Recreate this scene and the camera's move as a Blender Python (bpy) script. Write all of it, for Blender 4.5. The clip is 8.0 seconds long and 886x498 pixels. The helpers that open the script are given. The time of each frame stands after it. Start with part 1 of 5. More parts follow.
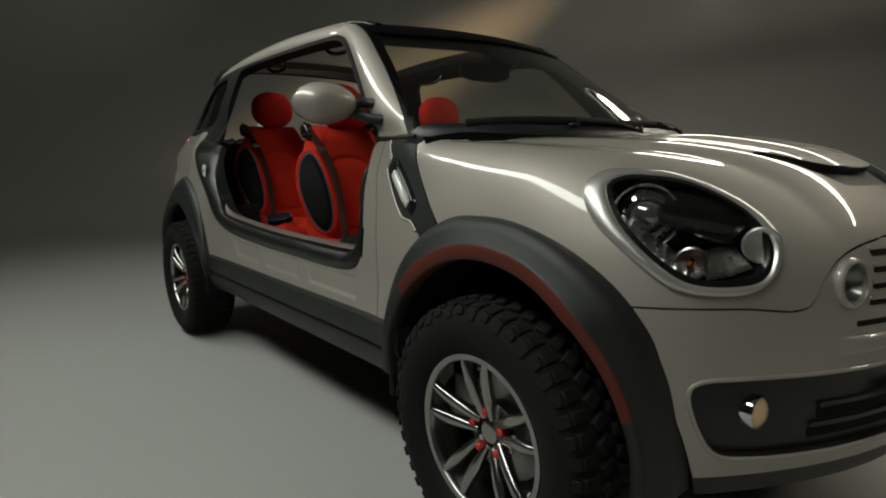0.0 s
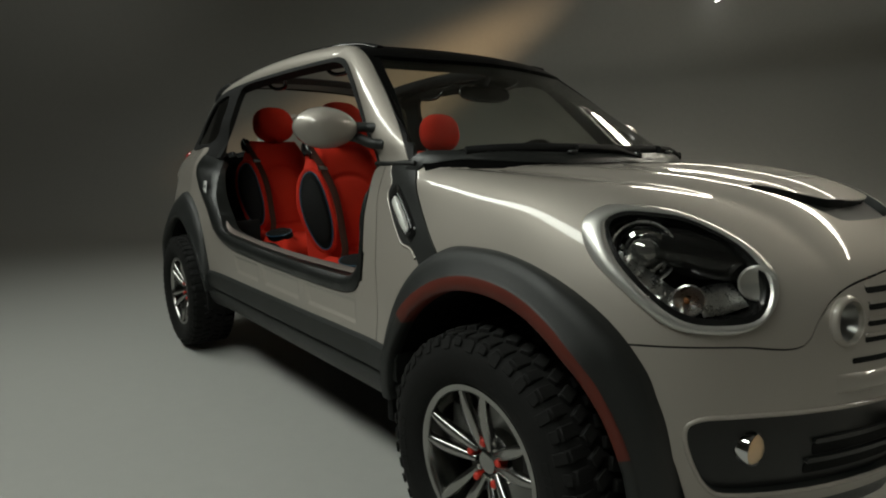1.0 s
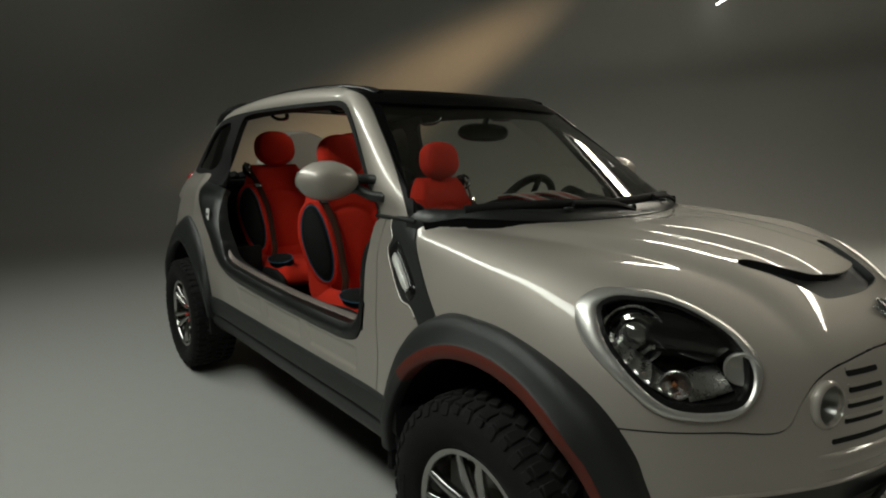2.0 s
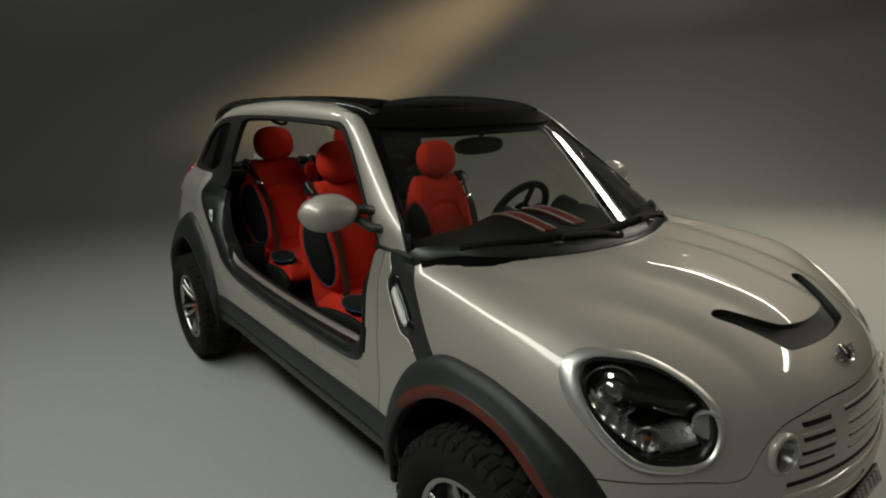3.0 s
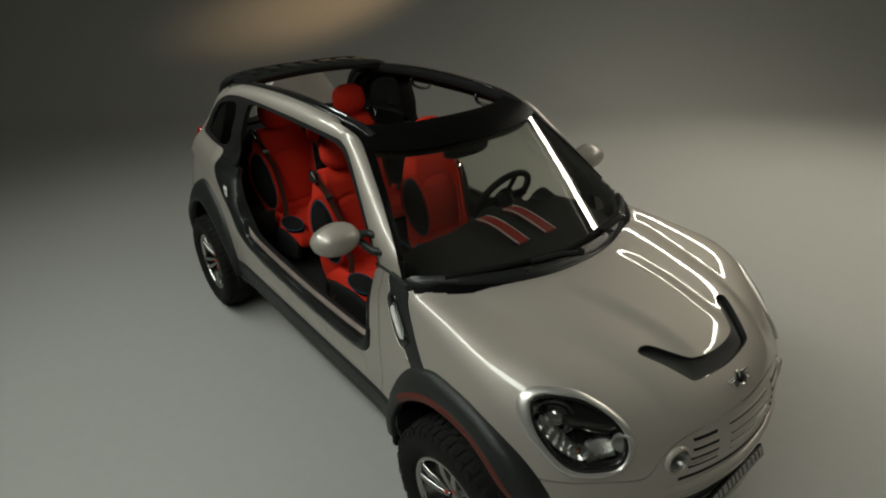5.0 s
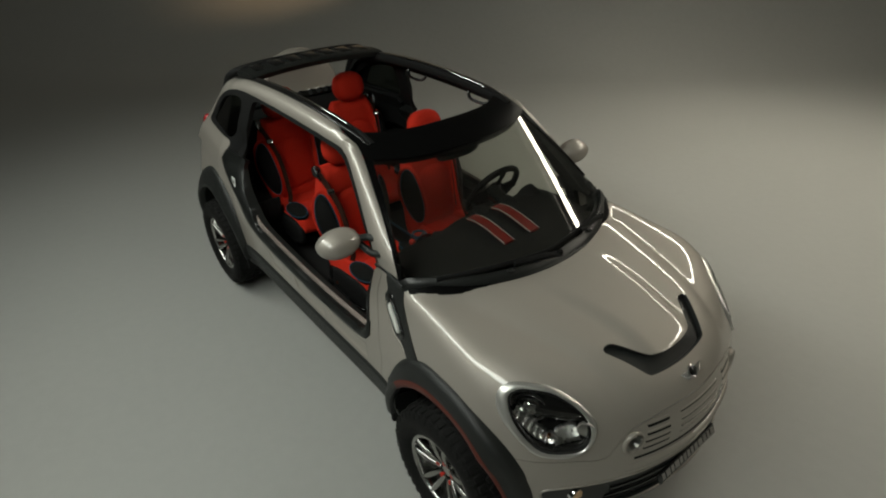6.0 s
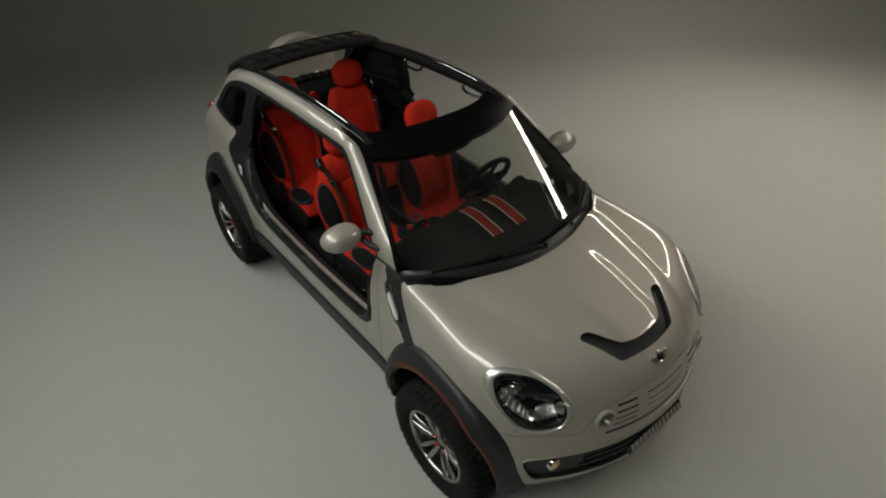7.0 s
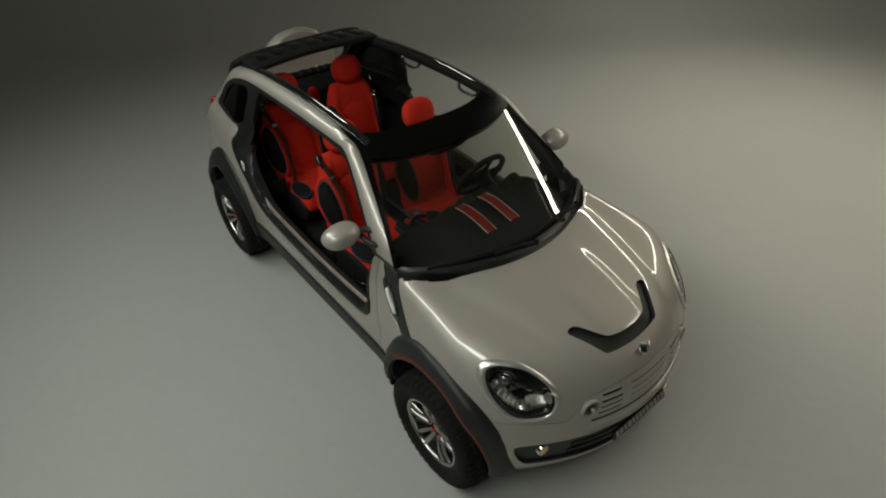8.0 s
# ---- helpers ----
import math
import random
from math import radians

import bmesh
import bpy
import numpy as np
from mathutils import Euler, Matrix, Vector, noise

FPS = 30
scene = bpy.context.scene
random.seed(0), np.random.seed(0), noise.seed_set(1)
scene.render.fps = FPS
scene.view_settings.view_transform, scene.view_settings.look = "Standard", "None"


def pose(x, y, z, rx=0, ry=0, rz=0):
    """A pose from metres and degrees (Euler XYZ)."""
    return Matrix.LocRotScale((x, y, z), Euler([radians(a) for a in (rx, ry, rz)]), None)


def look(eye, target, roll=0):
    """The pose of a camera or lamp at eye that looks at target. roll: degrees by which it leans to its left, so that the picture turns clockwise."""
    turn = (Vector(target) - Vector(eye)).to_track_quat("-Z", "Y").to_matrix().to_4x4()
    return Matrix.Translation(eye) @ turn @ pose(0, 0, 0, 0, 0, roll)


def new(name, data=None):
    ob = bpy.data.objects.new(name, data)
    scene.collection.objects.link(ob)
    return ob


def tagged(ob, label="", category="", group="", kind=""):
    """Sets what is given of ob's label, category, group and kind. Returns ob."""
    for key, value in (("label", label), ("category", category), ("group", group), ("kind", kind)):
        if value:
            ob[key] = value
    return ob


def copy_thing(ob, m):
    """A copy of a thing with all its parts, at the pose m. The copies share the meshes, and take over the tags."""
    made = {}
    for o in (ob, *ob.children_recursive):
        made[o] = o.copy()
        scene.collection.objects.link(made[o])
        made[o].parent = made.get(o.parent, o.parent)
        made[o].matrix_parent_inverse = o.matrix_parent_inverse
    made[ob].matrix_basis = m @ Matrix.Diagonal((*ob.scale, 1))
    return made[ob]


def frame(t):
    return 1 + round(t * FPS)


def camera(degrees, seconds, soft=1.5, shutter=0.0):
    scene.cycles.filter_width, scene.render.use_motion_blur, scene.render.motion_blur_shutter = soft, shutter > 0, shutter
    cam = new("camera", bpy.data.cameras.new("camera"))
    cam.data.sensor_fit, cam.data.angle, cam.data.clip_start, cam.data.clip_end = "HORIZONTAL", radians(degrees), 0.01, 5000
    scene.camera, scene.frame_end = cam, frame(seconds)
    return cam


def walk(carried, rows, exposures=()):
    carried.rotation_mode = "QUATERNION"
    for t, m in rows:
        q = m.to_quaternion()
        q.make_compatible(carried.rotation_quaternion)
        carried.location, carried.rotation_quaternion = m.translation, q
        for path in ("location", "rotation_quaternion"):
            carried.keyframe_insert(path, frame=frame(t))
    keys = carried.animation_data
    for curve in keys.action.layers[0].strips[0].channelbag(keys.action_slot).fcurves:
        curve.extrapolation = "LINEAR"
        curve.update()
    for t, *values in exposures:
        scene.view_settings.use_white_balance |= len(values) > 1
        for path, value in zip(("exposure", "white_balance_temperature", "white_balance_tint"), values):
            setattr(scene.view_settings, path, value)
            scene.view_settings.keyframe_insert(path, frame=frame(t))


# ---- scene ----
cam = camera(74.7, 8.0, soft=2.0)
PATH = [
    (0, (2.291, -1.762, 1.025), (0.752, -0.523, 0.71), -0.7),
    (0.5, (2.291, -1.757, 1.035), (0.751, -0.52, 0.727), -0.6),
    (1, (2.293, -1.76, 1.091), (0.753, -0.52, 0.792), -0.4),
    (1.5, (2.297, -1.763, 1.18), (0.757, -0.522, 0.882), -0.2),
    (3, (2.347, -1.788, 1.607), (0.845, -0.571, 1.093), -0.4),
    (3.5, (2.376, -1.799, 1.768), (0.897, -0.602, 1.152), -0.5),
    (4, (2.413, -1.815, 1.951), (0.966, -0.645, 1.218), -0.5),
    (4.5, (2.453, -1.831, 2.125), (1.041, -0.69, 1.287), -0.6),
    (6, (2.618, -1.881, 2.643), (1.305, -0.831, 1.56), -0.8),
    (6.5, (2.671, -1.902, 2.803), (1.393, -0.88, 1.654), -0.9),
    (7, (2.72, -1.919, 2.922), (1.468, -0.922, 1.722), -0.9),
    (7.5, (2.758, -1.93, 3.019), (1.527, -0.95, 1.784), -1.0),
    (8, (2.785, -1.938, 3.066), (1.561, -0.965, 1.818), -1.0),
]
walk(cam, [(t, look(eye, target, roll)) for t, eye, target, roll in PATH])

# ---- world and large lights ----
world = bpy.data.worlds.new("studio_dark")
world.use_nodes = True
world.node_tree.nodes["Background"].inputs[0].default_value = (0.02, 0.02, 0.02, 1)
world.node_tree.nodes["Background"].inputs[1].default_value = 0.2
scene.world = world


# ---- materials ----
def material(name, color, rough=0.5, metal=0.0, vary=0.06, scale=3.0, fine=120.0, bump=0.0, bump_scale=200.0, coat=0.0,
             coat_rough=0.03, specular=0.5, alpha_rough=0.1, dust=None):
    """A surface with a broad and a fine variation of colour and roughness, and a fine relief."""
    m = bpy.data.materials.new(name)
    m.use_nodes = True
    nt = m.node_tree
    bsdf = nt.nodes["Principled BSDF"]
    coord = nt.nodes.new("ShaderNodeTexCoord")
    broad, grain = nt.nodes.new("ShaderNodeTexNoise"), nt.nodes.new("ShaderNodeTexNoise")
    broad.inputs["Scale"].default_value, broad.inputs["Detail"].default_value = scale, 5
    grain.inputs["Scale"].default_value, grain.inputs["Detail"].default_value = fine, 2
    for n in (broad, grain):
        nt.links.new(coord.outputs["Object"], n.inputs["Vector"])
    mix = nt.nodes.new("ShaderNodeMath")
    mix.operation = "ADD"
    nt.links.new(broad.outputs["Fac"], mix.inputs[0])
    nt.links.new(grain.outputs["Fac"], mix.inputs[1])
    ramp = nt.nodes.new("ShaderNodeMapRange")
    ramp.inputs[1].default_value, ramp.inputs[2].default_value = 0.6, 1.4
    ramp.inputs[3].default_value, ramp.inputs[4].default_value = 1 - vary, 1 + vary
    nt.links.new(mix.outputs[0], ramp.inputs[0])
    tone = nt.nodes.new("ShaderNodeVectorMath")
    tone.operation = "SCALE"
    tone.inputs[0].default_value = color
    nt.links.new(ramp.outputs[0], tone.inputs["Scale"])
    nt.links.new(tone.outputs[0], bsdf.inputs["Base Color"])
    wear = nt.nodes.new("ShaderNodeMapRange")
    wear.inputs[1].default_value, wear.inputs[2].default_value = 0.6, 1.4
    wear.inputs[3].default_value, wear.inputs[4].default_value = rough * (1 - alpha_rough), rough * (1 + alpha_rough)
    nt.links.new(mix.outputs[0], wear.inputs[0])
    nt.links.new(wear.outputs[0], bsdf.inputs["Roughness"])
    bsdf.inputs["Metallic"].default_value = metal
    bsdf.inputs["Specular IOR Level"].default_value = specular
    bsdf.inputs["Coat Weight"].default_value = coat
    bsdf.inputs["Coat Roughness"].default_value = coat_rough
    if bump:
        relief, b = nt.nodes.new("ShaderNodeTexNoise"), nt.nodes.new("ShaderNodeBump")
        relief.inputs["Scale"].default_value, relief.inputs["Detail"].default_value = bump_scale, 3
        nt.links.new(coord.outputs["Object"], relief.inputs["Vector"])
        nt.links.new(relief.outputs["Fac"], b.inputs["Height"])
        b.inputs["Strength"].default_value, b.inputs["Distance"].default_value = bump, 0.004
        nt.links.new(b.outputs[0], bsdf.inputs["Normal"])
    return m


def glass(name, color, rough=0.0, ior=1.45, tint=0.0):
    m = bpy.data.materials.new(name)
    m.use_nodes = True
    nt = m.node_tree
    for n in list(nt.nodes):
        if n.type != "OUTPUT_MATERIAL":
            nt.nodes.remove(n)
    out = nt.nodes["Material Output"]
    clear, shine, mix, fres = (nt.nodes.new("ShaderNodeBsdfTransparent"), nt.nodes.new("ShaderNodeBsdfGlossy"),
                               nt.nodes.new("ShaderNodeMixShader"), nt.nodes.new("ShaderNodeLayerWeight"))
    clear.inputs[0].default_value = (*color, 1)
    shine.inputs["Roughness"].default_value = rough
    power, scale, base = (nt.nodes.new("ShaderNodeMath") for _ in range(3))
    power.operation, scale.operation, base.operation = "POWER", "MULTIPLY", "ADD"
    nt.links.new(fres.outputs["Facing"], power.inputs[0])
    power.inputs[1].default_value = 4.5
    nt.links.new(power.outputs[0], scale.inputs[0])
    scale.inputs[1].default_value = 0.9
    nt.links.new(scale.outputs[0], base.inputs[0])
    base.inputs[1].default_value = ((ior - 1) / (ior + 1)) ** 2
    nt.links.new(base.outputs[0], mix.inputs[0])
    nt.links.new(clear.outputs[0], mix.inputs[1])
    nt.links.new(shine.outputs[0], mix.inputs[2])
    nt.links.new(mix.outputs[0], out.inputs[0])
    return m


def glow(name, color, strength):
    m = bpy.data.materials.new(name)
    m.use_nodes = True
    b = m.node_tree.nodes["Principled BSDF"]
    b.inputs["Base Color"].default_value = (0.8, 0.8, 0.8, 1)
    b.inputs["Emission Color"].default_value = (*color, 1)
    b.inputs["Emission Strength"].default_value = strength
    return m


PAINT = material("silver_paint", (0.39, 0.356, 0.316), 0.55, 0.43, 0.03, 1.5, 900, coat=1.0, coat_rough=0.012)
BRIGHT = material("bright_reflector", (0.80, 0.80, 0.79), 0.28, 1.0, 0.05, 40, 300)
SATIN = material("satin_chrome", (0.62, 0.61, 0.58), 0.36, 0.8, 0.04, 8, 300, coat=0.6)
CHROME = material("chrome", (0.75, 0.75, 0.75), 0.06, 1.0, 0.03, 8, 200)
PLASTIC = material("grey_black_plastic", (0.0125, 0.0140, 0.0132), 0.46, 0.0, 0.12, 4, 260, 0.25, 900)
TRIM = material("dark_trim", (0.011, 0.0122, 0.0115), 0.36, 0.0, 0.12, 5, 200, 0.15, 700)
SATINBLACK = material("satin_black", (0.0035, 0.0035, 0.0035), 0.34, 0.0, 0.1, 4, 200, 0.08, 500, specular=0.04)
BLACK = material("gloss_black", (0.008, 0.008, 0.008), 0.18, 0.0, 0.1, 4, 200, coat=0.4)
MATT = material("matt_black", (0.006, 0.006, 0.006), 0.75, 0.0, 0.15, 6, 200, 0.2, 500, specular=0.2)
RED = material("red_seat_fabric", (0.52, 0.020, 0.006), 0.85, 0.0, 0.12, 7, 500, 0.5, 1100, specular=0.25)
REDSTRIPE = material("red_dash_stripe", (0.17, 0.010, 0.007), 0.35, 0.0, 0.08, 6, 200)
REDLIP = material("red_arch_lip", (0.10, 0.013, 0.005), 0.55, 0.0, 0.1, 6, 200)
REDBOLT = material("red_bolt", (0.55, 0.03, 0.015), 0.3, 0.2, 0.05, 9, 200)
NET = material("black_mesh_fabric", (0.005, 0.006, 0.0055), 0.75, 0.0, 0.2, 20, 700, 0.6, 900, specular=0.15)
BLUE = material("blue_piping", (0.008, 0.05, 0.09), 0.4, 0.0, 0.1, 9, 200)
BELT = material("brown_seat_belt", (0.040, 0.013, 0.008), 0.85, 0.0, 0.15, 30, 600, 0.3, 900, specular=0.15)
RUBBER = material("tyre_rubber", (0.0045, 0.0045, 0.0041), 0.8, 0.0, 0.25, 9, 120, 0.3, 300, specular=0.3)
RIM = material("gunmetal_alloy", (0.37, 0.365, 0.35), 0.21, 1.0, 0.06, 6, 300)
STEEL = material("brake_steel", (0.25, 0.25, 0.24), 0.35, 1.0, 0.15, 12, 300)
PLATE = material("brushed_sill_plate", (0.13, 0.105, 0.093), 0.50, 0.6, 0.08, 6, 400)
WHITE = material("white_sticker", (0.72, 0.72, 0.70), 0.5, 0.0, 0.05, 20, 200)
PALE = material("pale_stripe_edge", (0.26, 0.25, 0.23), 0.35, 0.0, 0.05, 20, 200)
AMBER = material("amber_bulb", (0.16, 0.06, 0.02), 0.2, 0.0, 0.05, 30, 200, coat=1.0)
TAIL = material("red_tail_lamp", (0.30, 0.01, 0.012), 0.12, 0.0, 0.05, 30, 200, coat=1.0)
# the warm light on the fog lens is put into its base colour
FOGLENS = material("warm_lit_fog_lens", (0.80, 0.54, 0.31), 0.22, 0.0, 0.05, 60, 300, 0.2, 250, coat=1.0)
PEARL = material("frosted_indicator", (0.72, 0.72, 0.68), 0.28, 0.0, 0.05, 40, 400, 0.3, 300, coat=1.0)
FLOOR = material("studio_paint", (0.38, 0.38, 0.36), 0.6, 0.0, 0.035, 0.5, 14, 0.04, 40, specular=0.3)
DARKWALL = material("dark_studio_wall", (0.29, 0.29, 0.28), 0.9, 0.0, 0.08, 0.5, 9)
SCREEN = glass("windscreen_glass", (0.89, 0.90, 0.87), 0.0, 1.72)
SMOKED = glass("smoked_glass", (0.24, 0.26, 0.25), 0.02, 1.45)
CLEAR = glass("lamp_glass", (0.93, 0.93, 0.92), 0.0, 1.30)
FACET = material("satin_reflector", (0.27, 0.27, 0.265), 0.30, 1.0, 0.05, 40, 300)
MIRROR = material("mirror_glass", (0.8, 0.8, 0.8), 0.02, 1.0, 0.01)


# ---- mesh helpers ----
def raw(name, verts, faces, mat, parent=None, label="", smooth=True, sharp=38):
    me = bpy.data.meshes.new(name)
    me.from_pydata([tuple(v) for v in verts], [], [tuple(f) for f in faces])
    me.update()
    me.validate()
    if smooth:
        me.polygons.foreach_set("use_smooth", [True] * len(me.polygons))
        me.set_sharp_from_angle(angle=radians(sharp))
    me.materials.append(mat)
    ob = new(name, me)
    if parent:
        ob.parent = parent
    return tagged(ob, label)


def part(name, bm, mat, parent=None, label="", smooth=True, sharp=38):
    bmesh.ops.recalc_face_normals(bm, faces=bm.faces)
    me = bpy.data.meshes.new(name)
    bm.to_mesh(me)
    bm.free()
    if smooth:
        me.polygons.foreach_set("use_smooth", [True] * len(me.polygons))
        me.set_sharp_from_angle(angle=radians(sharp))
    me.materials.append(mat)
    ob = new(name, me)
    if parent:
        ob.parent = parent
    return tagged(ob, label)


def thing(name, label, category, group="", kind=""):
    return tagged(new(name), label, category, group, kind)


def add_box(bm, size, m=Matrix.Identity(4), bevel=0.0, segs=2):
    r = bmesh.ops.create_cube(bm, size=1.0, matrix=m @ Matrix.Diagonal((*size, 1)))
    if bevel:
        edges = list({e for v in r["verts"] for e in v.link_edges})
        bmesh.ops.bevel(bm, geom=edges, offset=bevel, segments=segs, affect="EDGES", profile=0.5)


def box(name, size, m, mat, parent=None, label="", bevel=0.004, segs=2):
    bm = bmesh.new()
    add_box(bm, size, m, bevel, segs)
    return part(name, bm, mat, parent, label)


def rings(loops, close_u=False, cap=True):
    """Verts and faces of a skin over loops of points, each loop closed."""
    verts = [p for lp in loops for p in lp]
    n, k = len(loops[0]), len(loops)
    faces = []
    for i in range(k if close_u else k - 1):
        j = (i + 1) % k
        for a in range(n):
            b = (a + 1) % n
            faces.append((i * n + a, i * n + b, j * n + b, j * n + a))
    if cap and not close_u:
        faces.append(tuple(reversed(range(n))))
        faces.append(tuple((k - 1) * n + a for a in range(n)))
    return verts, faces


def spline(points, n=8, closed=False):
    """A smooth line through a few points."""
    p = [np.array(q, float) for q in points]
    out, k = [], len(p)
    for i in range(k if closed else k - 1):
        a, b, c, d = (p[(i + j) % k] if closed else p[min(max(i + j, 0), k - 1)] for j in (-1, 0, 1, 2))
        for s in range(n):
            t = s / n
            out.append(0.5 * (2 * b + (c - a) * t + (2 * a - 5 * b + 4 * c - d) * t * t + (3 * b - a - 3 * c + d) * t ** 3))
    if not closed:
        out.append(p[-1])
    return np.array(out)


def sweep_loops(path, radii, segs=10, up=(0, 0, 1), closed=False, power=2.0):
    """Loops of an oval section (radii across and along up) carried along a path."""
    path = np.array(path, float)
    n = len(path)
    up = np.array(up, float)
    loops = []
    for i in range(n):
        a, b = (path[(i - 1) % n], path[(i + 1) % n]) if closed else (path[max(i - 1, 0)], path[min(i + 1, n - 1)])
        t = b - a
        t = t / (np.linalg.norm(t) + 1e-9)
        s = np.cross(t, up)
        s = s / (np.linalg.norm(s) + 1e-9)
        w = np.cross(s, t)
        ra, rb = radii(i / (n - 1)) if callable(radii) else radii
        loop = []
        for k in range(segs):
            c, d = math.cos(2 * math.pi * k / segs), math.sin(2 * math.pi * k / segs)
            c, d = math.copysign(abs(c) ** (2 / power), c), math.copysign(abs(d) ** (2 / power), d)
            loop.append(path[i] + s * c * ra + w * d * rb)
        loops.append(loop)
    return loops


def tube(name, path, radii, mat, parent=None, label="", segs=10, up=(0, 0, 1), closed=False, power=2.0):
    if not isinstance(radii, tuple) and not callable(radii):
        radii = (radii, radii)
    v, f = rings(sweep_loops(path, radii, segs, up, closed, power), closed)
    return raw(name, v, f, mat, parent, label, sharp=50)


def lathe(profile, segs=48, axis="y"):
    """Verts and faces of a profile of (radius, height) turned round an axis; the height runs along it."""
    loops = []
    for i in range(segs):
        a = 2 * math.pi * i / segs
        c, s = math.cos(a), math.sin(a)
        loops.append([{"y": (r * c, h, r * s), "z": (r * c, r * s, h), "x": (h, r * c, r * s)}[axis] for r, h in profile])
    n = len(profile)
    verts = [p for lp in loops for p in lp]
    faces = [(i * n + k, i * n + k + 1, ((i + 1) % segs) * n + k + 1, ((i + 1) % segs) * n + k) for i in range(segs) for k in range(n - 1)]
    return verts, faces


def moved(verts, m):
    return [tuple(m @ Vector(v)) for v in verts]


def cushion(size, power=(2.6, 2.6), n=(24, 16), dent=0.0):
    """A soft rounded block about the origin."""
    verts, faces = [], []
    nu, nv = n

    def pw(v, e):
        return math.copysign(abs(v) ** (2 / e), v)
    for j in range(nv + 1):
        b = math.pi * (j / nv - 0.5)
        for i in range(nu):
            a = 2 * math.pi * i / nu
            x = size[0] * pw(math.cos(b), power[1]) * pw(math.cos(a), power[0])
            y = size[1] * pw(math.cos(b), power[1]) * pw(math.sin(a), power[0])
            z = size[2] * pw(math.sin(b), power[1])
            if dent and x > 0:
                x -= dent * (1 - (y / size[1]) ** 2) * (1 - abs(z / size[2]) ** 3)
            verts.append((x, y, z))
    for j in range(nv):
        for i in range(nu):
            k = (i + 1) % nu
            faces.append((j * nu + i, j * nu + k, (j + 1) * nu + k, (j + 1) * nu + i))
    return verts, faces


def curve(x, xs, ys):
    """A smooth curve through a few knots (monotone cubic)."""
    xs, ys = np.array(xs, float), np.array(ys, float)
    h = np.diff(xs)
    s = np.diff(ys) / h
    m = np.empty(len(xs))
    m[0], m[-1] = s[0], s[-1]
    prod = s[:-1] * s[1:]
    m[1:-1] = np.where(prod > 0, 2 * prod / np.where(s[:-1] + s[1:] == 0, 1, s[:-1] + s[1:]), 0)
    x = np.clip(x, xs[0], xs[-1])
    i = np.clip(np.searchsorted(xs, x) - 1, 0, len(xs) - 2)
    t = (x - xs[i]) / h[i]
    return (ys[i] * (1 + 2 * t) * (1 - t) ** 2 + m[i] * h[i] * t * (1 - t) ** 2
            + ys[i + 1] * t * t * (3 - 2 * t) + m[i + 1] * h[i] * t * t * (t - 1))


def smax(a, b, k):
    h = np.maximum(k - np.abs(a - b), 0) / k
    return np.maximum(a, b) + h * h * k * 0.25


def half_width(x, z):
    """Half the car's width at the side, with the tumblehome of the cabin."""
    w = curve(z, [0.2, 0.35, 0.55, 0.7, 0.9, 1.0, 1.08, 1.18, 1.43, 1.6], [0.74, 0.79, 0.808, 0.806, 0.795, 0.783, 0.762, 0.70, 0.605, 0.55])
    arch = np.maximum(np.exp(-((x - 1.30) / 0.42) ** 4), np.exp(-((x + 1.30) / 0.40) ** 4))
    w = w + 0.045 * arch * curve(z, [0.5, 0.7, 0.95], [1, 0.7, 0])
    w = w - 0.12 * curve(x, [-2.0, -1.2], [1, 0]) * curve(z, [0.6, 1.15], [0.15, 1])
    w = w - 0.065 * curve(x, [0.1, 0.75, 0.95, 1.3], [0, 1, 0.9, 0.2]) * curve(z, [0.50, 0.75, 0.9, 1.09, 1.16, 1.25, 1.5], [0, 0.32, 0.52, 1, 0.45, 0.2, 0.0])
    high = curve(x, [0.7, 0.86, 1.05, 1.33, 1.5, 1.7], [0.730, 0.735, 0.748, 0.765, 0.748, 0.73])
    low = curve(x, [0.7, 0.86, 1.05, 1.33, 1.5, 1.7], [0.778, 0.783, 0.804, 0.823, 0.821, 0.81])
    up = np.clip((z - 0.8) / 0.2, -1, 1.45)
    bow = curve(x, [0.9, 1.25, 1.5], [0.2, 0.4, 0.8])
    fender = low + (high - low) * (up - bow * up * (1 - np.abs(up)))
    t = curve(x, [0.7, 0.86], [0, 1]) * curve(z, [0.66, 0.80, 1.09, 1.16], [0, 1, 1, 0])
    return w + (fender - w) * t


def fall_table():
    """How far the bonnet falls away from its middle: down to a sharp crease, then a shoulder that rises to the wing's ridge."""
    y = np.linspace(0, 1.2, 601)
    slope = np.interp(y, [0, 0.27, 0.42, 0.46, 0.50, 0.548, 0.556, 0.62, 0.66, 0.70, 0.75, 0.82, 1.2], [0, 0.012, 0.028, 0.14, 0.22, 0.26, -0.035, -0.045, 0.04, 0.21, 0.36, 0.5, 0.6])
    k = np.hanning(13)
    slope = np.convolve(np.concatenate([-slope[40:0:-1], slope, np.full(40, 0.6)]), k / k.sum(), "same")[40:-40]
    return y, np.concatenate([[0], np.cumsum((slope[1:] + slope[:-1]) / 2 * np.diff(y))])


FALL = fall_table()


def drawn_in(x, y):
    """The crease draws in towards the nose; the wing's ridge stays."""
    crease = 0.55 - 0.29 * np.clip(x - 1.11, 0, 0.65)
    return np.where(y < crease, y * 0.55 / crease, np.where(y < 0.75, 0.75 - (0.75 - y) * 0.20 / (0.75 - crease), y))


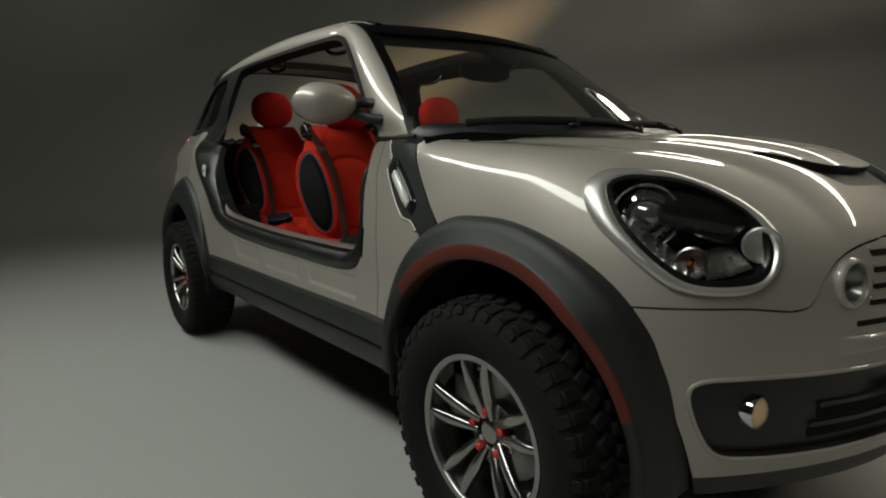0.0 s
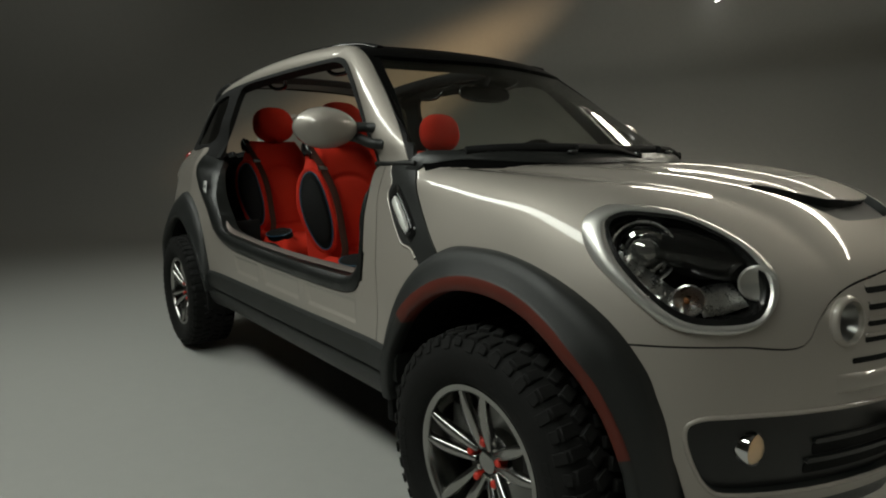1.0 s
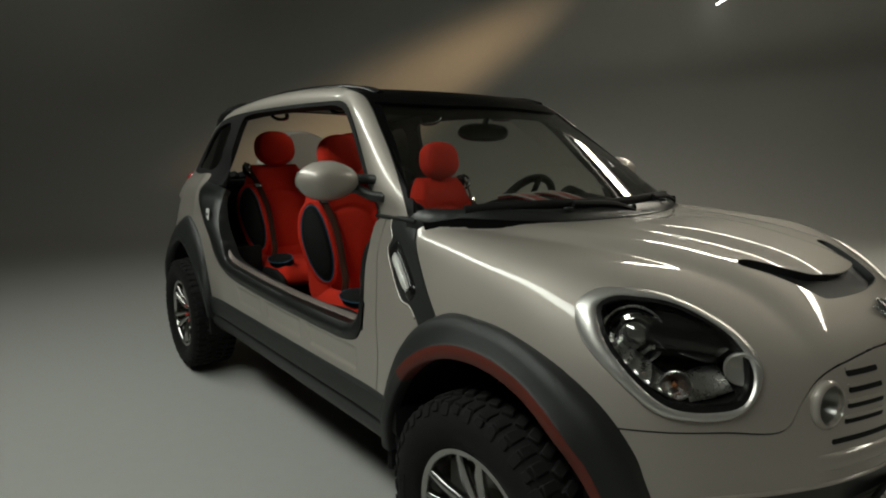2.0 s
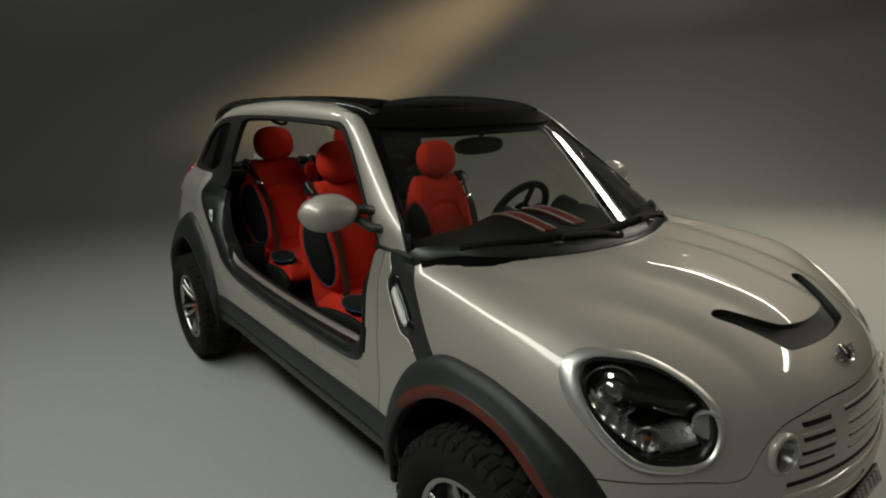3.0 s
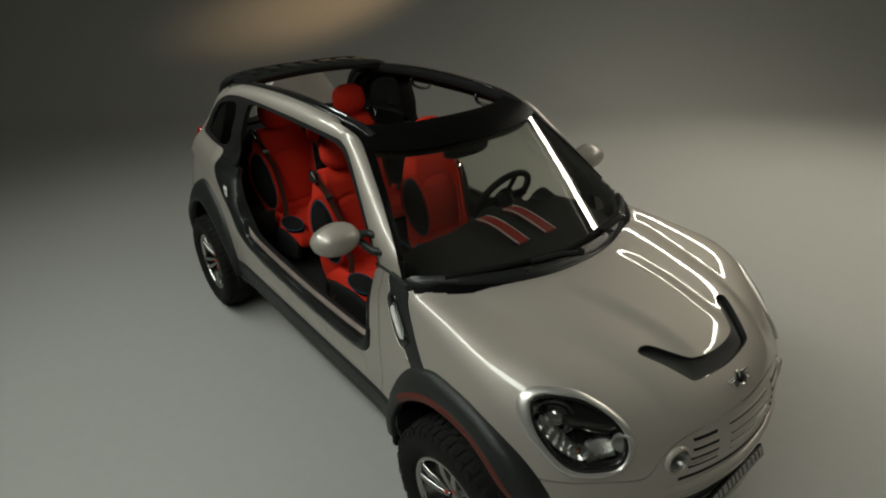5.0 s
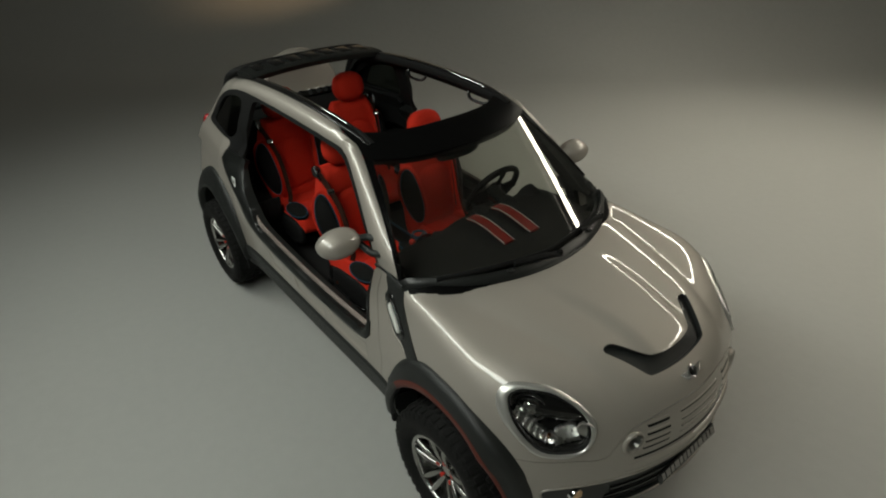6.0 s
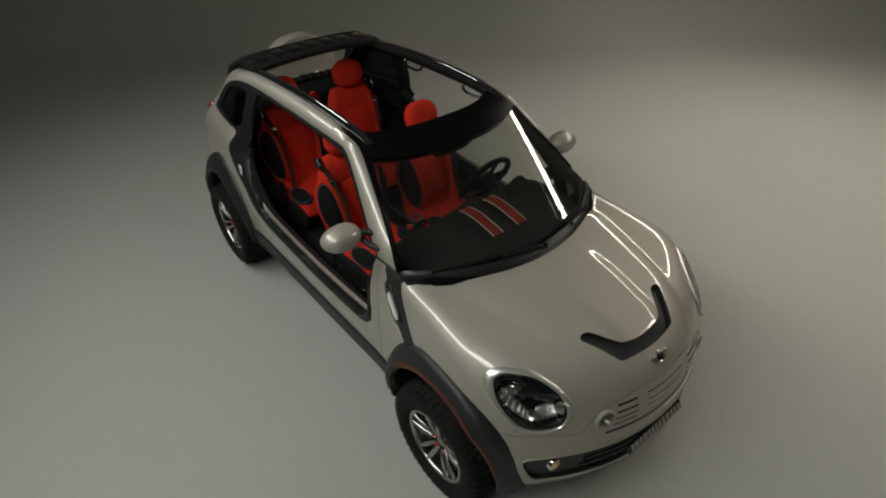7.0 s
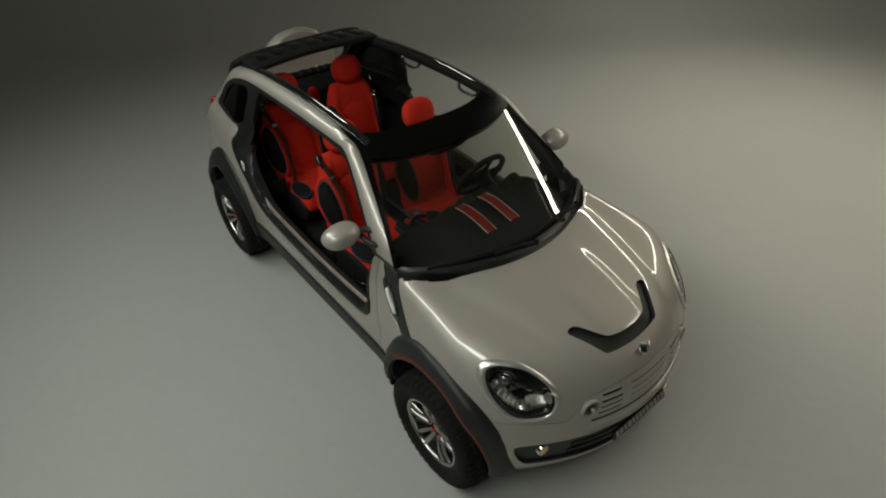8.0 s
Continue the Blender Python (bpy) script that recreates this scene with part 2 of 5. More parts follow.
def bonnet_top(x, y):
    fore, wide = np.clip((x - 1.12) / 0.36, 0, 1), np.clip((curve(x, [1.30, 1.65], [0.245, 0.19]) - np.abs(y)) / 0.09, 0, 1)
    bulge = 0.016 * fore * fore * (3 - 2 * fore) * curve(x, [1.80, 1.83], [1, 0]) * wide * wide * (3 - 2 * wide)
    return bulge + curve(x, [-2.2, 0.5, 0.9, 1.15, 1.45, 1.7, 1.9, 2.1], [1.080, 1.080, 1.082, 1.080, 1.063, 1.02, 0.955, 0.86]) - curve(x, [0.75, 0.95, 1.2, 1.45], [0.15, 0.45, 0.85, 1.0]) * np.interp(drawn_in(x, np.abs(y)), *FALL)


def nose(y, z):
    c = curve(z, [0.25, 0.33, 0.45, 0.6, 0.75, 0.85, 0.95, 1.1], [1.93, 1.97, 1.995, 1.99, 1.985, 1.96, 1.91, 1.80])
    return c - (0.50 + 0.11 * curve(z, [0.62, 0.88], [0, 1])) * y * y


def screen_x(y, z):
    """How far ahead the screen's sweep lies, turning back towards the pillars."""
    return 1.13 - 0.45 * y * y - 0.5 * y ** 6 - (z - 1.10) * 1.64


def body(p):
    """Below nought inside the painted body, above it outside."""
    x, y, z = p[..., 0], np.abs(p[..., 1]), p[..., 2]
    side = y - half_width(x, z)
    front = x - nose(y, z)
    tail = -x - (1.93 - 0.16 * y * y + curve(z, [0.3, 0.5, 0.9, 1.1, 1.3, 1.5, 1.6], [-0.06, 0.0, 0.0, -0.07, -0.27, -0.48, -0.58]))
    low = smax(smax(side, z - bonnet_top(x, y), curve(x, [0.78, 0.95, 1.12, 1.33, 1.6], [0.045, 0.055, 0.06, 0.065, 0.12])), smax(front, tail, 0.02), 0.18)
    screen = (x - screen_x(y, z)) * 0.52
    roof = z - (1.592 - 0.05 * y * y - 0.085 * (x + 0.40) ** 2)
    cabin = smax(smax(side, roof, 0.08), smax(screen, tail, 0.02), 0.05)
    return np.minimum(low, np.maximum(cabin, 1.0 - z))


# ---- the studio ----
HEADING = Matrix.Rotation(radians(51.2), 4, "Z")


def studio_point(across, ahead, z):
    """A point of the studio, whose back wall stands square to the heading, from the car's front wheel."""
    p = HEADING @ Vector((across, ahead, 0))
    return (2.29 + p.x, -1.76 + p.y, z)


def build_studio():
    back, cove, half = 10.6, 2.3, 16.0
    floor_line = [(-9.0, 0.0), (back - cove, 0.0)]
    wall_line = [(back - cove + cove * math.sin(a), cove - cove * math.cos(a)) for a in np.linspace(0, math.pi / 2, 24)] + [(back, 8.5)]
    xs = np.linspace(-half, half, 3)
    for name, line, mat, label in (("floor", floor_line, FLOOR, "pale grey seamless painted studio floor"),
                                   ("wall_back", wall_line, FLOOR, "grey painted studio back wall curving into the floor")):
        verts = [studio_point(x, a, z) for x in xs for a, z in line]
        n = len(line)
        faces = [(i * n + k, (i + 1) * n + k, (i + 1) * n + k + 1, i * n + k + 1) for i in range(len(xs) - 1) for k in range(n - 1)]
        tagged(raw(name, verts, faces, mat, sharp=60), label, "floor" if name == "floor" else "wall", kind="structure")
    for name, c, size in (("wall_left", (-half, 0.8, 4.25), (0.2, 20, 8.5)), ("wall_right", (half, 0.8, 4.25), (0.2, 20, 8.5)),
                          ("wall_front", (0, -9.1, 4.25), (32, 0.2, 8.5))):
        m = Matrix.Translation(studio_point(c[0], c[1], c[2])) @ HEADING
        tagged(box(name, size, m, DARKWALL, bevel=0), "dark grey plain studio wall", "wall", kind="structure")
    m = Matrix.Translation(studio_point(0, 0.8, 8.6)) @ HEADING
    tagged(box("ceiling", (32.4, 20.4, 0.2), m, DARKWALL, bevel=0), "dark plain studio ceiling", "ceiling", kind="structure")


build_studio()


# ---- the body's skin, cut into panels ----
def skin():
    """A dense net over the body, by rays from a spine inside it."""
    nv = 250
    al = np.radians(np.linspace(-152, 152, nv))
    start, way = [], []
    for b in np.radians(np.linspace(-90, 0, 48, endpoint=False)):
        start.append(-1.25), way.append(b)
    mid = np.linspace(-1.25, 1.05, 135)
    start += list(mid)
    way += [0.0] * len(mid)
    for b in np.radians(np.linspace(0, 90, 101)[1:]):
        start.append(1.05), way.append(b)
    start, way = np.array(start), np.array(way)
    nu = len(start)
    o = np.zeros((nu, nv, 3))
    o[..., 0], o[..., 2] = start[:, None], 0.62
    d = np.zeros((nu, nv, 3))
    d[..., 0] = np.sin(way)[:, None]
    d[..., 1] = np.cos(way)[:, None] * np.sin(al)[None]
    d[..., 2] = np.cos(way)[:, None] * np.cos(al)[None]
    lo, hi = np.zeros((nu, nv)), np.full((nu, nv), 2.4)
    found = np.zeros((nu, nv), bool)
    for s in np.linspace(0.1, 2.4, 70):
        out = (body(o + d * s) > 0) & ~found
        hi[out] = s
        found |= out
        lo[~found] = s
    lo = np.where(found, hi - 0.04, lo)
    for _ in range(22):
        m = (lo + hi) / 2
        out = body(o + d * m[..., None]) > 0
        hi, lo = np.where(out, m, hi), np.where(out, lo, m)
    v = (o + d * hi[..., None]).reshape(-1, 3)
    f = [(i * nv + k, (i + 1) * nv + k, (i + 1) * nv + k + 1, i * nv + k + 1) for i in range(nu - 1) for k in range(nv - 1)]
    return v, f


def clip(v, f, g):
    """Keeps the part of a net where g is below nought, cut cleanly along g = 0."""
    d = g(v)
    inside = (d < 0).tolist()
    out, extra, cut = [], [], {}
    n = len(v)

    def crossing(a, b):
        key = (a, b) if a < b else (b, a)
        if key not in cut:
            t = d[key[0]] / (d[key[0]] - d[key[1]])
            cut[key] = n + len(extra)
            extra.append(v[key[0]] + (v[key[1]] - v[key[0]]) * t)
        return cut[key]
    for q in f:
        k = [inside[i] for i in q]
        if all(k):
            out.append(q)
        elif any(k):
            new_face = []
            for i, a in enumerate(q):
                b = q[(i + 1) % len(q)]
                if inside[a]:
                    new_face.append(a)
                if inside[a] != inside[b]:
                    new_face.append(crossing(a, b))
            if len(new_face) > 2:
                out.append(tuple(new_face))
    allv = np.vstack([v, np.array(extra)]) if extra else v
    used = np.unique(np.array([i for q in out for i in q], int))
    back = np.full(len(allv), -1)
    back[used] = np.arange(len(used))
    back = back.tolist()
    return allv[used], [tuple(back[i] for i in q) for q in out]


def normals(v):
    e = 1e-3
    g = np.stack([body(v + np.eye(3)[k] * e) - body(v - np.eye(3)[k] * e) for k in range(3)], -1)
    return g / (np.linalg.norm(g, axis=1, keepdims=True) + 1e-9)


SKIN = clip(*skin(), lambda v: 0.24 - v[:, 2])
NOBACK = clip(*SKIN, lambda v: -v[:, 0] - 1.99)


def sdf(p, poly):
    """Signed distance in a plane to a closed line, below nought inside."""
    a, b = poly, np.roll(poly, -1, 0)
    best = np.full(len(p), 1e9)
    odd = np.zeros(len(p), bool)
    for s, t in zip(a, b):
        e = t - s
        w = p - s
        h = np.clip((w @ e) / (e @ e + 1e-12), 0, 1)
        best = np.minimum(best, ((w - h[:, None] * e) ** 2).sum(1))
        crosses = (s[1] > p[:, 1]) != (t[1] > p[:, 1])
        xi = s[0] + (p[:, 1] - s[1]) / (e[1] if e[1] else 1e-12) * e[0]
        odd ^= crosses & (p[:, 0] < xi)
    best = np.sqrt(best)
    return np.where(odd, -best, best)


def near_sdf(p, poly, ok):
    """The same, worked out only where ok holds; far outside elsewhere."""
    lo, hi = poly.min(0) - 0.25, poly.max(0) + 0.25
    ok = ok & (p > lo).all(1) & (p < hi).all(1)
    r = np.full(len(p), 0.25)
    r[ok] = sdf(p[ok], poly)
    return r


def xz(v):
    return v[:, [0, 2]]


OPEN = spline([(0.640, 1.088), (0.475, 1.267), (0.307, 1.432), (0.212, 1.493), (0.075, 1.507), (-0.5, 1.513), (-1.022, 1.500), (-1.27, 1.455),
               (-1.47, 1.355), (-1.575, 1.235), (-1.61, 1.175), (-1.40, 1.168), (-1.10, 1.172), (-1.132, 1.063), (-1.03, 0.950),
               (-0.88, 0.843), (-0.77, 0.733), (-0.58, 0.677), (-0.24, 0.655), (0.10, 0.648), (0.45, 0.642), (0.60, 0.655), (0.648, 0.70),
               (0.652, 0.78), (0.635, 0.945), (0.626, 1.06)], 5, True)
DOOR = spline([(0.626, 1.087), (0.460, 1.260), (0.290, 1.420), (0.190, 1.476), (0.0, 1.489), (-0.5, 1.494), (-0.80, 1.488), (-0.87, 1.445),
               (-0.895, 1.30), (-0.915, 1.12), (-0.90, 1.03), (-0.845, 0.93), (-0.745, 0.83), (-0.62, 0.75), (-0.25, 0.72), (0.07, 0.710),
               (0.50, 0.703), (0.60, 0.722), (0.626, 0.79), (0.612, 0.95)], 5, True)
QUARTER = spline([(-1.03, 1.455), (-1.25, 1.425), (-1.39, 1.355), (-1.48, 1.25), (-1.505, 1.205), (-1.3, 1.20), (-1.09, 1.205), (-1.03, 1.32)], 5, True)
SCUTTLE = spline([(0.722, 1.09), (0.845, 1.092), (0.870, 1.056), (0.908, 0.998), (0.966, 0.937), (1.026, 0.882), (1.078, 0.838), (1.12, 0.79), (1.03, 0.775),
                  (0.980, 0.808), (0.928, 0.841), (0.877, 0.848), (0.830, 0.888), (0.788, 0.935), (0.748, 0.988), (0.755, 1.022), (0.727, 1.055)], 5, True)
LAMP = spline([(-0.20, 0.955), (-0.155, 0.99), (-0.085, 0.994), (0.01, 0.980), (0.108, 0.936), (0.168, 0.885), (0.184, 0.835), (0.158, 0.783),
               (0.105, 0.750), (0.03, 0.746), (-0.055, 0.762), (-0.13, 0.820), (-0.192, 0.890)], 6, True)
LENS = spline([(-0.158, 0.952), (-0.128, 0.976), (-0.075, 0.980), (0.02, 0.964), (0.108, 0.918), (0.150, 0.870), (0.160, 0.825), (0.132, 0.776),
               (0.070, 0.764), (-0.02, 0.772), (-0.085, 0.814), (-0.142, 0.884)], 6, True)
MOUTH = spline([(-0.30, 0.574), (-0.45, 0.576), (-0.607, 0.579), (-0.676, 0.576), (-0.698, 0.551), (-0.688, 0.488), (-0.658, 0.428), (-0.607, 0.408),
                (-0.45, 0.400), (-0.20, 0.400), (0.2, 0.400), (0.45, 0.400), (0.607, 0.408), (0.658, 0.428), (0.688, 0.488), (0.698, 0.551),
                (0.676, 0.576), (0.607, 0.579), (0.45, 0.576), (0.30, 0.574), (0.0, 0.573)], 4, True)
SCOOP_IN = [(1.652, 0.286), (1.648, 0.262), (1.655, 0.240), (1.672, 0.222), (1.72, 0.186), (1.766, 0.150), (1.784, 0.125), (1.798, 0.07), (1.803, 0.0)]
SCOOP_OUT = [(1.852, 0.0), (1.844, 0.11), (1.830, 0.184), (1.812, 0.206), (1.74, 0.252), (1.668, 0.296)]
SCOOP = spline(SCOOP_IN + [(x, -y) for x, y in SCOOP_IN[-2::-1]] + [(x, -y) for x, y in SCOOP_OUT[::-1]] + SCOOP_OUT[1:], 3, True)
HUB_X, HUB_Z = 1.2975, 0.36


def side_only(v):
    return np.abs(v[:, 1]) > 0.3


def opening(v):
    return near_sdf(xz(v), OPEN, side_only(v))


def doorway(v):
    return near_sdf(xz(v), DOOR, side_only(v))


def tuck(v):
    """How far the rear of the doorway's frame turns in towards the cabin."""
    return 0.42 * np.clip(-opening(v) - 0.02, 0, 0.13) * curve(v[:, 0], [-0.85, -0.6], [1, 0]) * curve(v[:, 2], [1.12, 1.30], [1, 0])


def quarter(v):
    return near_sdf(xz(v), QUARTER, side_only(v))


def scuttle(v):
    return near_sdf(xz(v), SCUTTLE, side_only(v))


def lamp_uv(v):
    return np.stack([(v[:, 0] - 1.68) * 0.63 + (0.62 - np.abs(v[:, 1])) * 0.77, v[:, 2]], 1)


def lamp(v):
    return near_sdf(lamp_uv(v), LAMP, (v[:, 0] > 1.35) & side_only(v))


def lens(v):
    return near_sdf(lamp_uv(v), LENS, (v[:, 0] > 1.35) & side_only(v))


def mouth(v):
    return near_sdf(v[:, [1, 2]], MOUTH, v[:, 0] > 1.6)


def scoop(v):
    return near_sdf(v[:, [0, 1]], SCOOP, v[:, 2] > 0.8)


def driving(v):
    """Round holes of the two driving lamps."""
    return np.where(v[:, 0] > 1.6, np.hypot(np.abs(v[:, 1]) - 0.365, v[:, 2] - 0.754) - 0.046, 0.3)


def arch_radius(angle, rear=False):
    """The outer edge of the arch flare; 0 degrees points to the tail, 90 up, 180 to the nose."""
    if rear:
        return curve(angle, [-15, 30, 60, 90, 120, 150, 190], [0.47, 0.50, 0.545, 0.566, 0.545, 0.475, 0.43])
    return curve(angle, [-15, 15, 36, 55, 69, 86, 110, 127, 140, 150, 165, 190], [0.43, 0.462, 0.508, 0.536, 0.536, 0.522, 0.518, 0.510, 0.494, 0.474, 0.450, 0.436])


def arch(v):
    r = np.full(len(v), 0.3)
    for hub in (HUB_X, -HUB_X):
        dx, dz = v[:, 0] - hub, v[:, 2] - HUB_Z
        ang = np.degrees(np.arctan2(dz, -dx))
        ang = np.where(ang < -90, ang + 360, ang)
        r = np.minimum(r, np.hypot(dx, dz) - np.maximum(arch_radius(ang, hub < 0) - 0.02, 0.452))
    return np.where(side_only(v), r, 0.3)


def pillar_front(z):
    """The fore edge of the painted screen pillar, seen from the side."""
    return curve(z, [1.08, 1.20, 1.30, 1.40, 1.50, 1.53, 1.555], [0.800, 0.705, 0.595, 0.465, 0.322, 0.25, 0.08])


def bonnet_edge(v):
    y = np.abs(v[:, 1])
    return v[:, 0] - (1.178 - 0.55 * y ** 2 - 0.55 * y ** 6 + curve(y, [0.60, 0.69], [0, 0.035]))


def glass_edge(v):
    return v[:, 0] - (1.112 - 0.50 * v[:, 1] ** 2 - 0.45 * v[:, 1] ** 6)


def header_low(v):
    y = v[:, 1]
    return v[:, 0] - (0.507 - 0.33 * y ** 2 - 0.7 * y ** 4)


def header_top(v):
    y = v[:, 1]
    return v[:, 0] - (0.310 - 0.25 * y ** 2 - 1.57 * y ** 4)


def seam(v):
    y = np.abs(v[:, 1])
    z = curve(y, [0, 0.15, 0.30, 0.38, 0.435, 0.468, 0.50, 0.6, 0.9], [0.846, 0.848, 0.832, 0.806, 0.765, 0.715, 0.708, 0.718, 0.724])
    return np.where(v[:, 0] > 1.3, v[:, 2] - z, 1.0)


def inboard(v):
    """Below nought on the screen and the roof, inboard of the painted pillar and rail."""
    y = np.abs(v[:, 1])
    edge = curve(v[:, 2], [1.08, 1.20, 1.30, 1.40, 1.50, 1.56], [0.690, 0.662, 0.626, 0.586, 0.545, 0.515])
    return np.minimum(0.6 * (pillar_front(v[:, 2]) - v[:, 0]) + 0.8 * (y - edge), y - 0.487)


def door_seam(v):
    x = v[:, 0] - curve(v[:, 2], [0.3, 0.6, 0.775, 0.9, 1.0, 1.08], [0.770, 0.769, 0.734, 0.712, 0.684, 0.680])
    return np.where(v[:, 2] > 1.087, -1.0, x)


def silver(v):
    """Painted metal: below nought where no opening is."""
    g = np.stack([-opening(v), -arch(v), -scuttle(v), -lamp(v) - 0.004, -mouth(v), -scoop(v), -driving(v)])
    return g.max(0)


def panel(name, mat, regions, parent, label="", lift=0.0, thick=0.004, net=None, dome=None, sharp=38, way=normals):
    v, f = net or NOBACK
    for g in regions:
        v, f = clip(v, f, g)
    if not f:
        return None
    nrm = way(v)
    top = v + nrm * (lift + (dome(v)[:, None] if dome else 0))
    low = v + nrm * (lift - thick)
    count = {}
    for q in f:
        for i, a in enumerate(q):
            b = q[(i + 1) % len(q)]
            key = (a, b) if a < b else (b, a)
            count[key] = None if key in count else (a, b)
    n = len(v)
    faces = list(f) + [tuple(i + n for i in reversed(q)) for q in f]
    faces += [(e[1], e[0], e[0] + n, e[1] + n) for e in count.values() if e]
    verts = np.vstack([top, low])
    ob = raw(name, verts, faces, mat, parent, label, sharp=sharp)
    return ob


def less(fn, by=0.0):
    return lambda v: fn(v) + by


def more(fn, by=0.0):
    return lambda v: by - fn(v)


car = thing("car", "silver open-sided off-road show car with red seats on studio floor", "car")

# painted panels
FRONT = clip(*NOBACK, lambda v: 0.55 - v[:, 0])
def scuttle_line(v):
    return v[:, 0] - (0.818 + (1.087 - v[:, 2]) * 1.18)


panel("bonnet", PAINT, [more(bonnet_edge), silver, more(seam, 0.002), more(scuttle_line)], car, "silver painted bonnet with an air scoop", net=FRONT)
BUMPER = clip(*NOBACK, lambda v: 1.5 - v[:, 0])
panel("front_bumper", PAINT, [silver, less(seam, 0.002), lambda v: 0.366 - v[:, 2]], car, "silver painted front bumper", net=BUMPER)
panel("chin_lip", PLASTIC, [lambda v: v[:, 2] - 0.366, lambda v: 0.318 - v[:, 2], more(arch, 0.0)], car, "grey-black lower lip", lift=-0.004, thick=0.03, net=BUMPER)


def beside_screen(v):
    return np.where((v[:, 2] > 1.088) & (v[:, 0] > -1.33), -inboard(v), -1.0)


def off_sill(v):
    return np.minimum(np.minimum(v[:, 0] + 0.62, 0.66 - v[:, 0]), 0.80 - v[:, 2])


def sill_net(side):
    xs, zs = np.linspace(-0.62, 0.66, 215), np.linspace(0.525, 0.70, 32)
    x, z = (g.ravel() for g in np.meshgrid(xs, zs, indexing="ij"))
    v = np.stack([x, side * half_width(x, z), z], 1)
    n = len(zs)
    f = [(i * n + k, i * n + k + 1, (i + 1) * n + k + 1, (i + 1) * n + k) for i in range(len(xs) - 1) for k in range(n - 1)]
    return v, f if side > 0 else [q[::-1] for q in f]


def pressed(v):
    """Depth of the three pressed fields of the sill."""
    d = np.full(len(v), 1.0)
    for x0, x1 in ((-0.50, -0.22), (-0.16, 0.19), (0.25, 0.62)):
        top, low = 0.640 - 0.010 * (v[:, 0] + 0.5), 0.572 - 0.012 * (v[:, 0] + 0.5)
        slant = (top - v[:, 2]) * 0.55
        d = np.minimum(d, np.maximum.reduce([x0 + slant - v[:, 0], v[:, 0] - x1 - slant * 0.3, v[:, 2] - top, low - v[:, 2]]))
    t = np.clip(0.5 - d / 0.016, 0, 1)
    return -0.007 * t * t * (3 - 2 * t)


def rail_round(v):
    """The rounding of the screen pillar and the roof rail across their width."""
    a, b = np.maximum(opening(v), 0), np.maximum(inboard(v), 0)
    t = a / (a + b + 1e-6)
    fade = curve(v[:, 2], [1.10, 1.18], [0, 1]) * curve(v[:, 0], [-1.3, -1.1], [0, 1])
    return 0.016 * (4 * t * (1 - t)) * fade


def beside_tailgate(v):
    return np.where((v[:, 0] < -1.30) & (v[:, 2] > 1.16), 0.50 - np.abs(v[:, 1]), -1.0)


def screen_way(v):
    """Outward normals of the screen's own sweep."""
    n = np.stack([np.ones(len(v)), 0.9 * v[:, 1] + 3.0 * v[:, 1] ** 5, np.full(len(v), 1.64)], 1)
    return n / np.linalg.norm(n, axis=1, keepdims=True)


def within_sides(v):
    return np.abs(v[:, 1]) - half_width(v[:, 0], v[:, 2]) + 0.012


def screen_side(v):
    """Below nought on the black border beside the pillars."""
    return curve(v[:, 2], [1.1, 1.2, 1.3, 1.4, 1.5], [0.700, 0.662, 0.622, 0.570, 0.535]) - np.abs(v[:, 1])


def screen_net():
    """An even net over the screen's sweep."""
    ys, zs = np.linspace(-0.74, 0.74, 121), np.linspace(1.066, 1.56, 50)
    y, z = (g.ravel() for g in np.meshgrid(ys, zs, indexing="ij"))
    x = screen_x(y, z)
    n = len(zs)
    f = [(i * n + k, (i + 1) * n + k, (i + 1) * n + k + 1, i * n + k + 1) for i in range(len(ys) - 1) for k in range(n - 1)]
    return np.stack([x, y, z], 1), f


SCREEN_NET = screen_net()


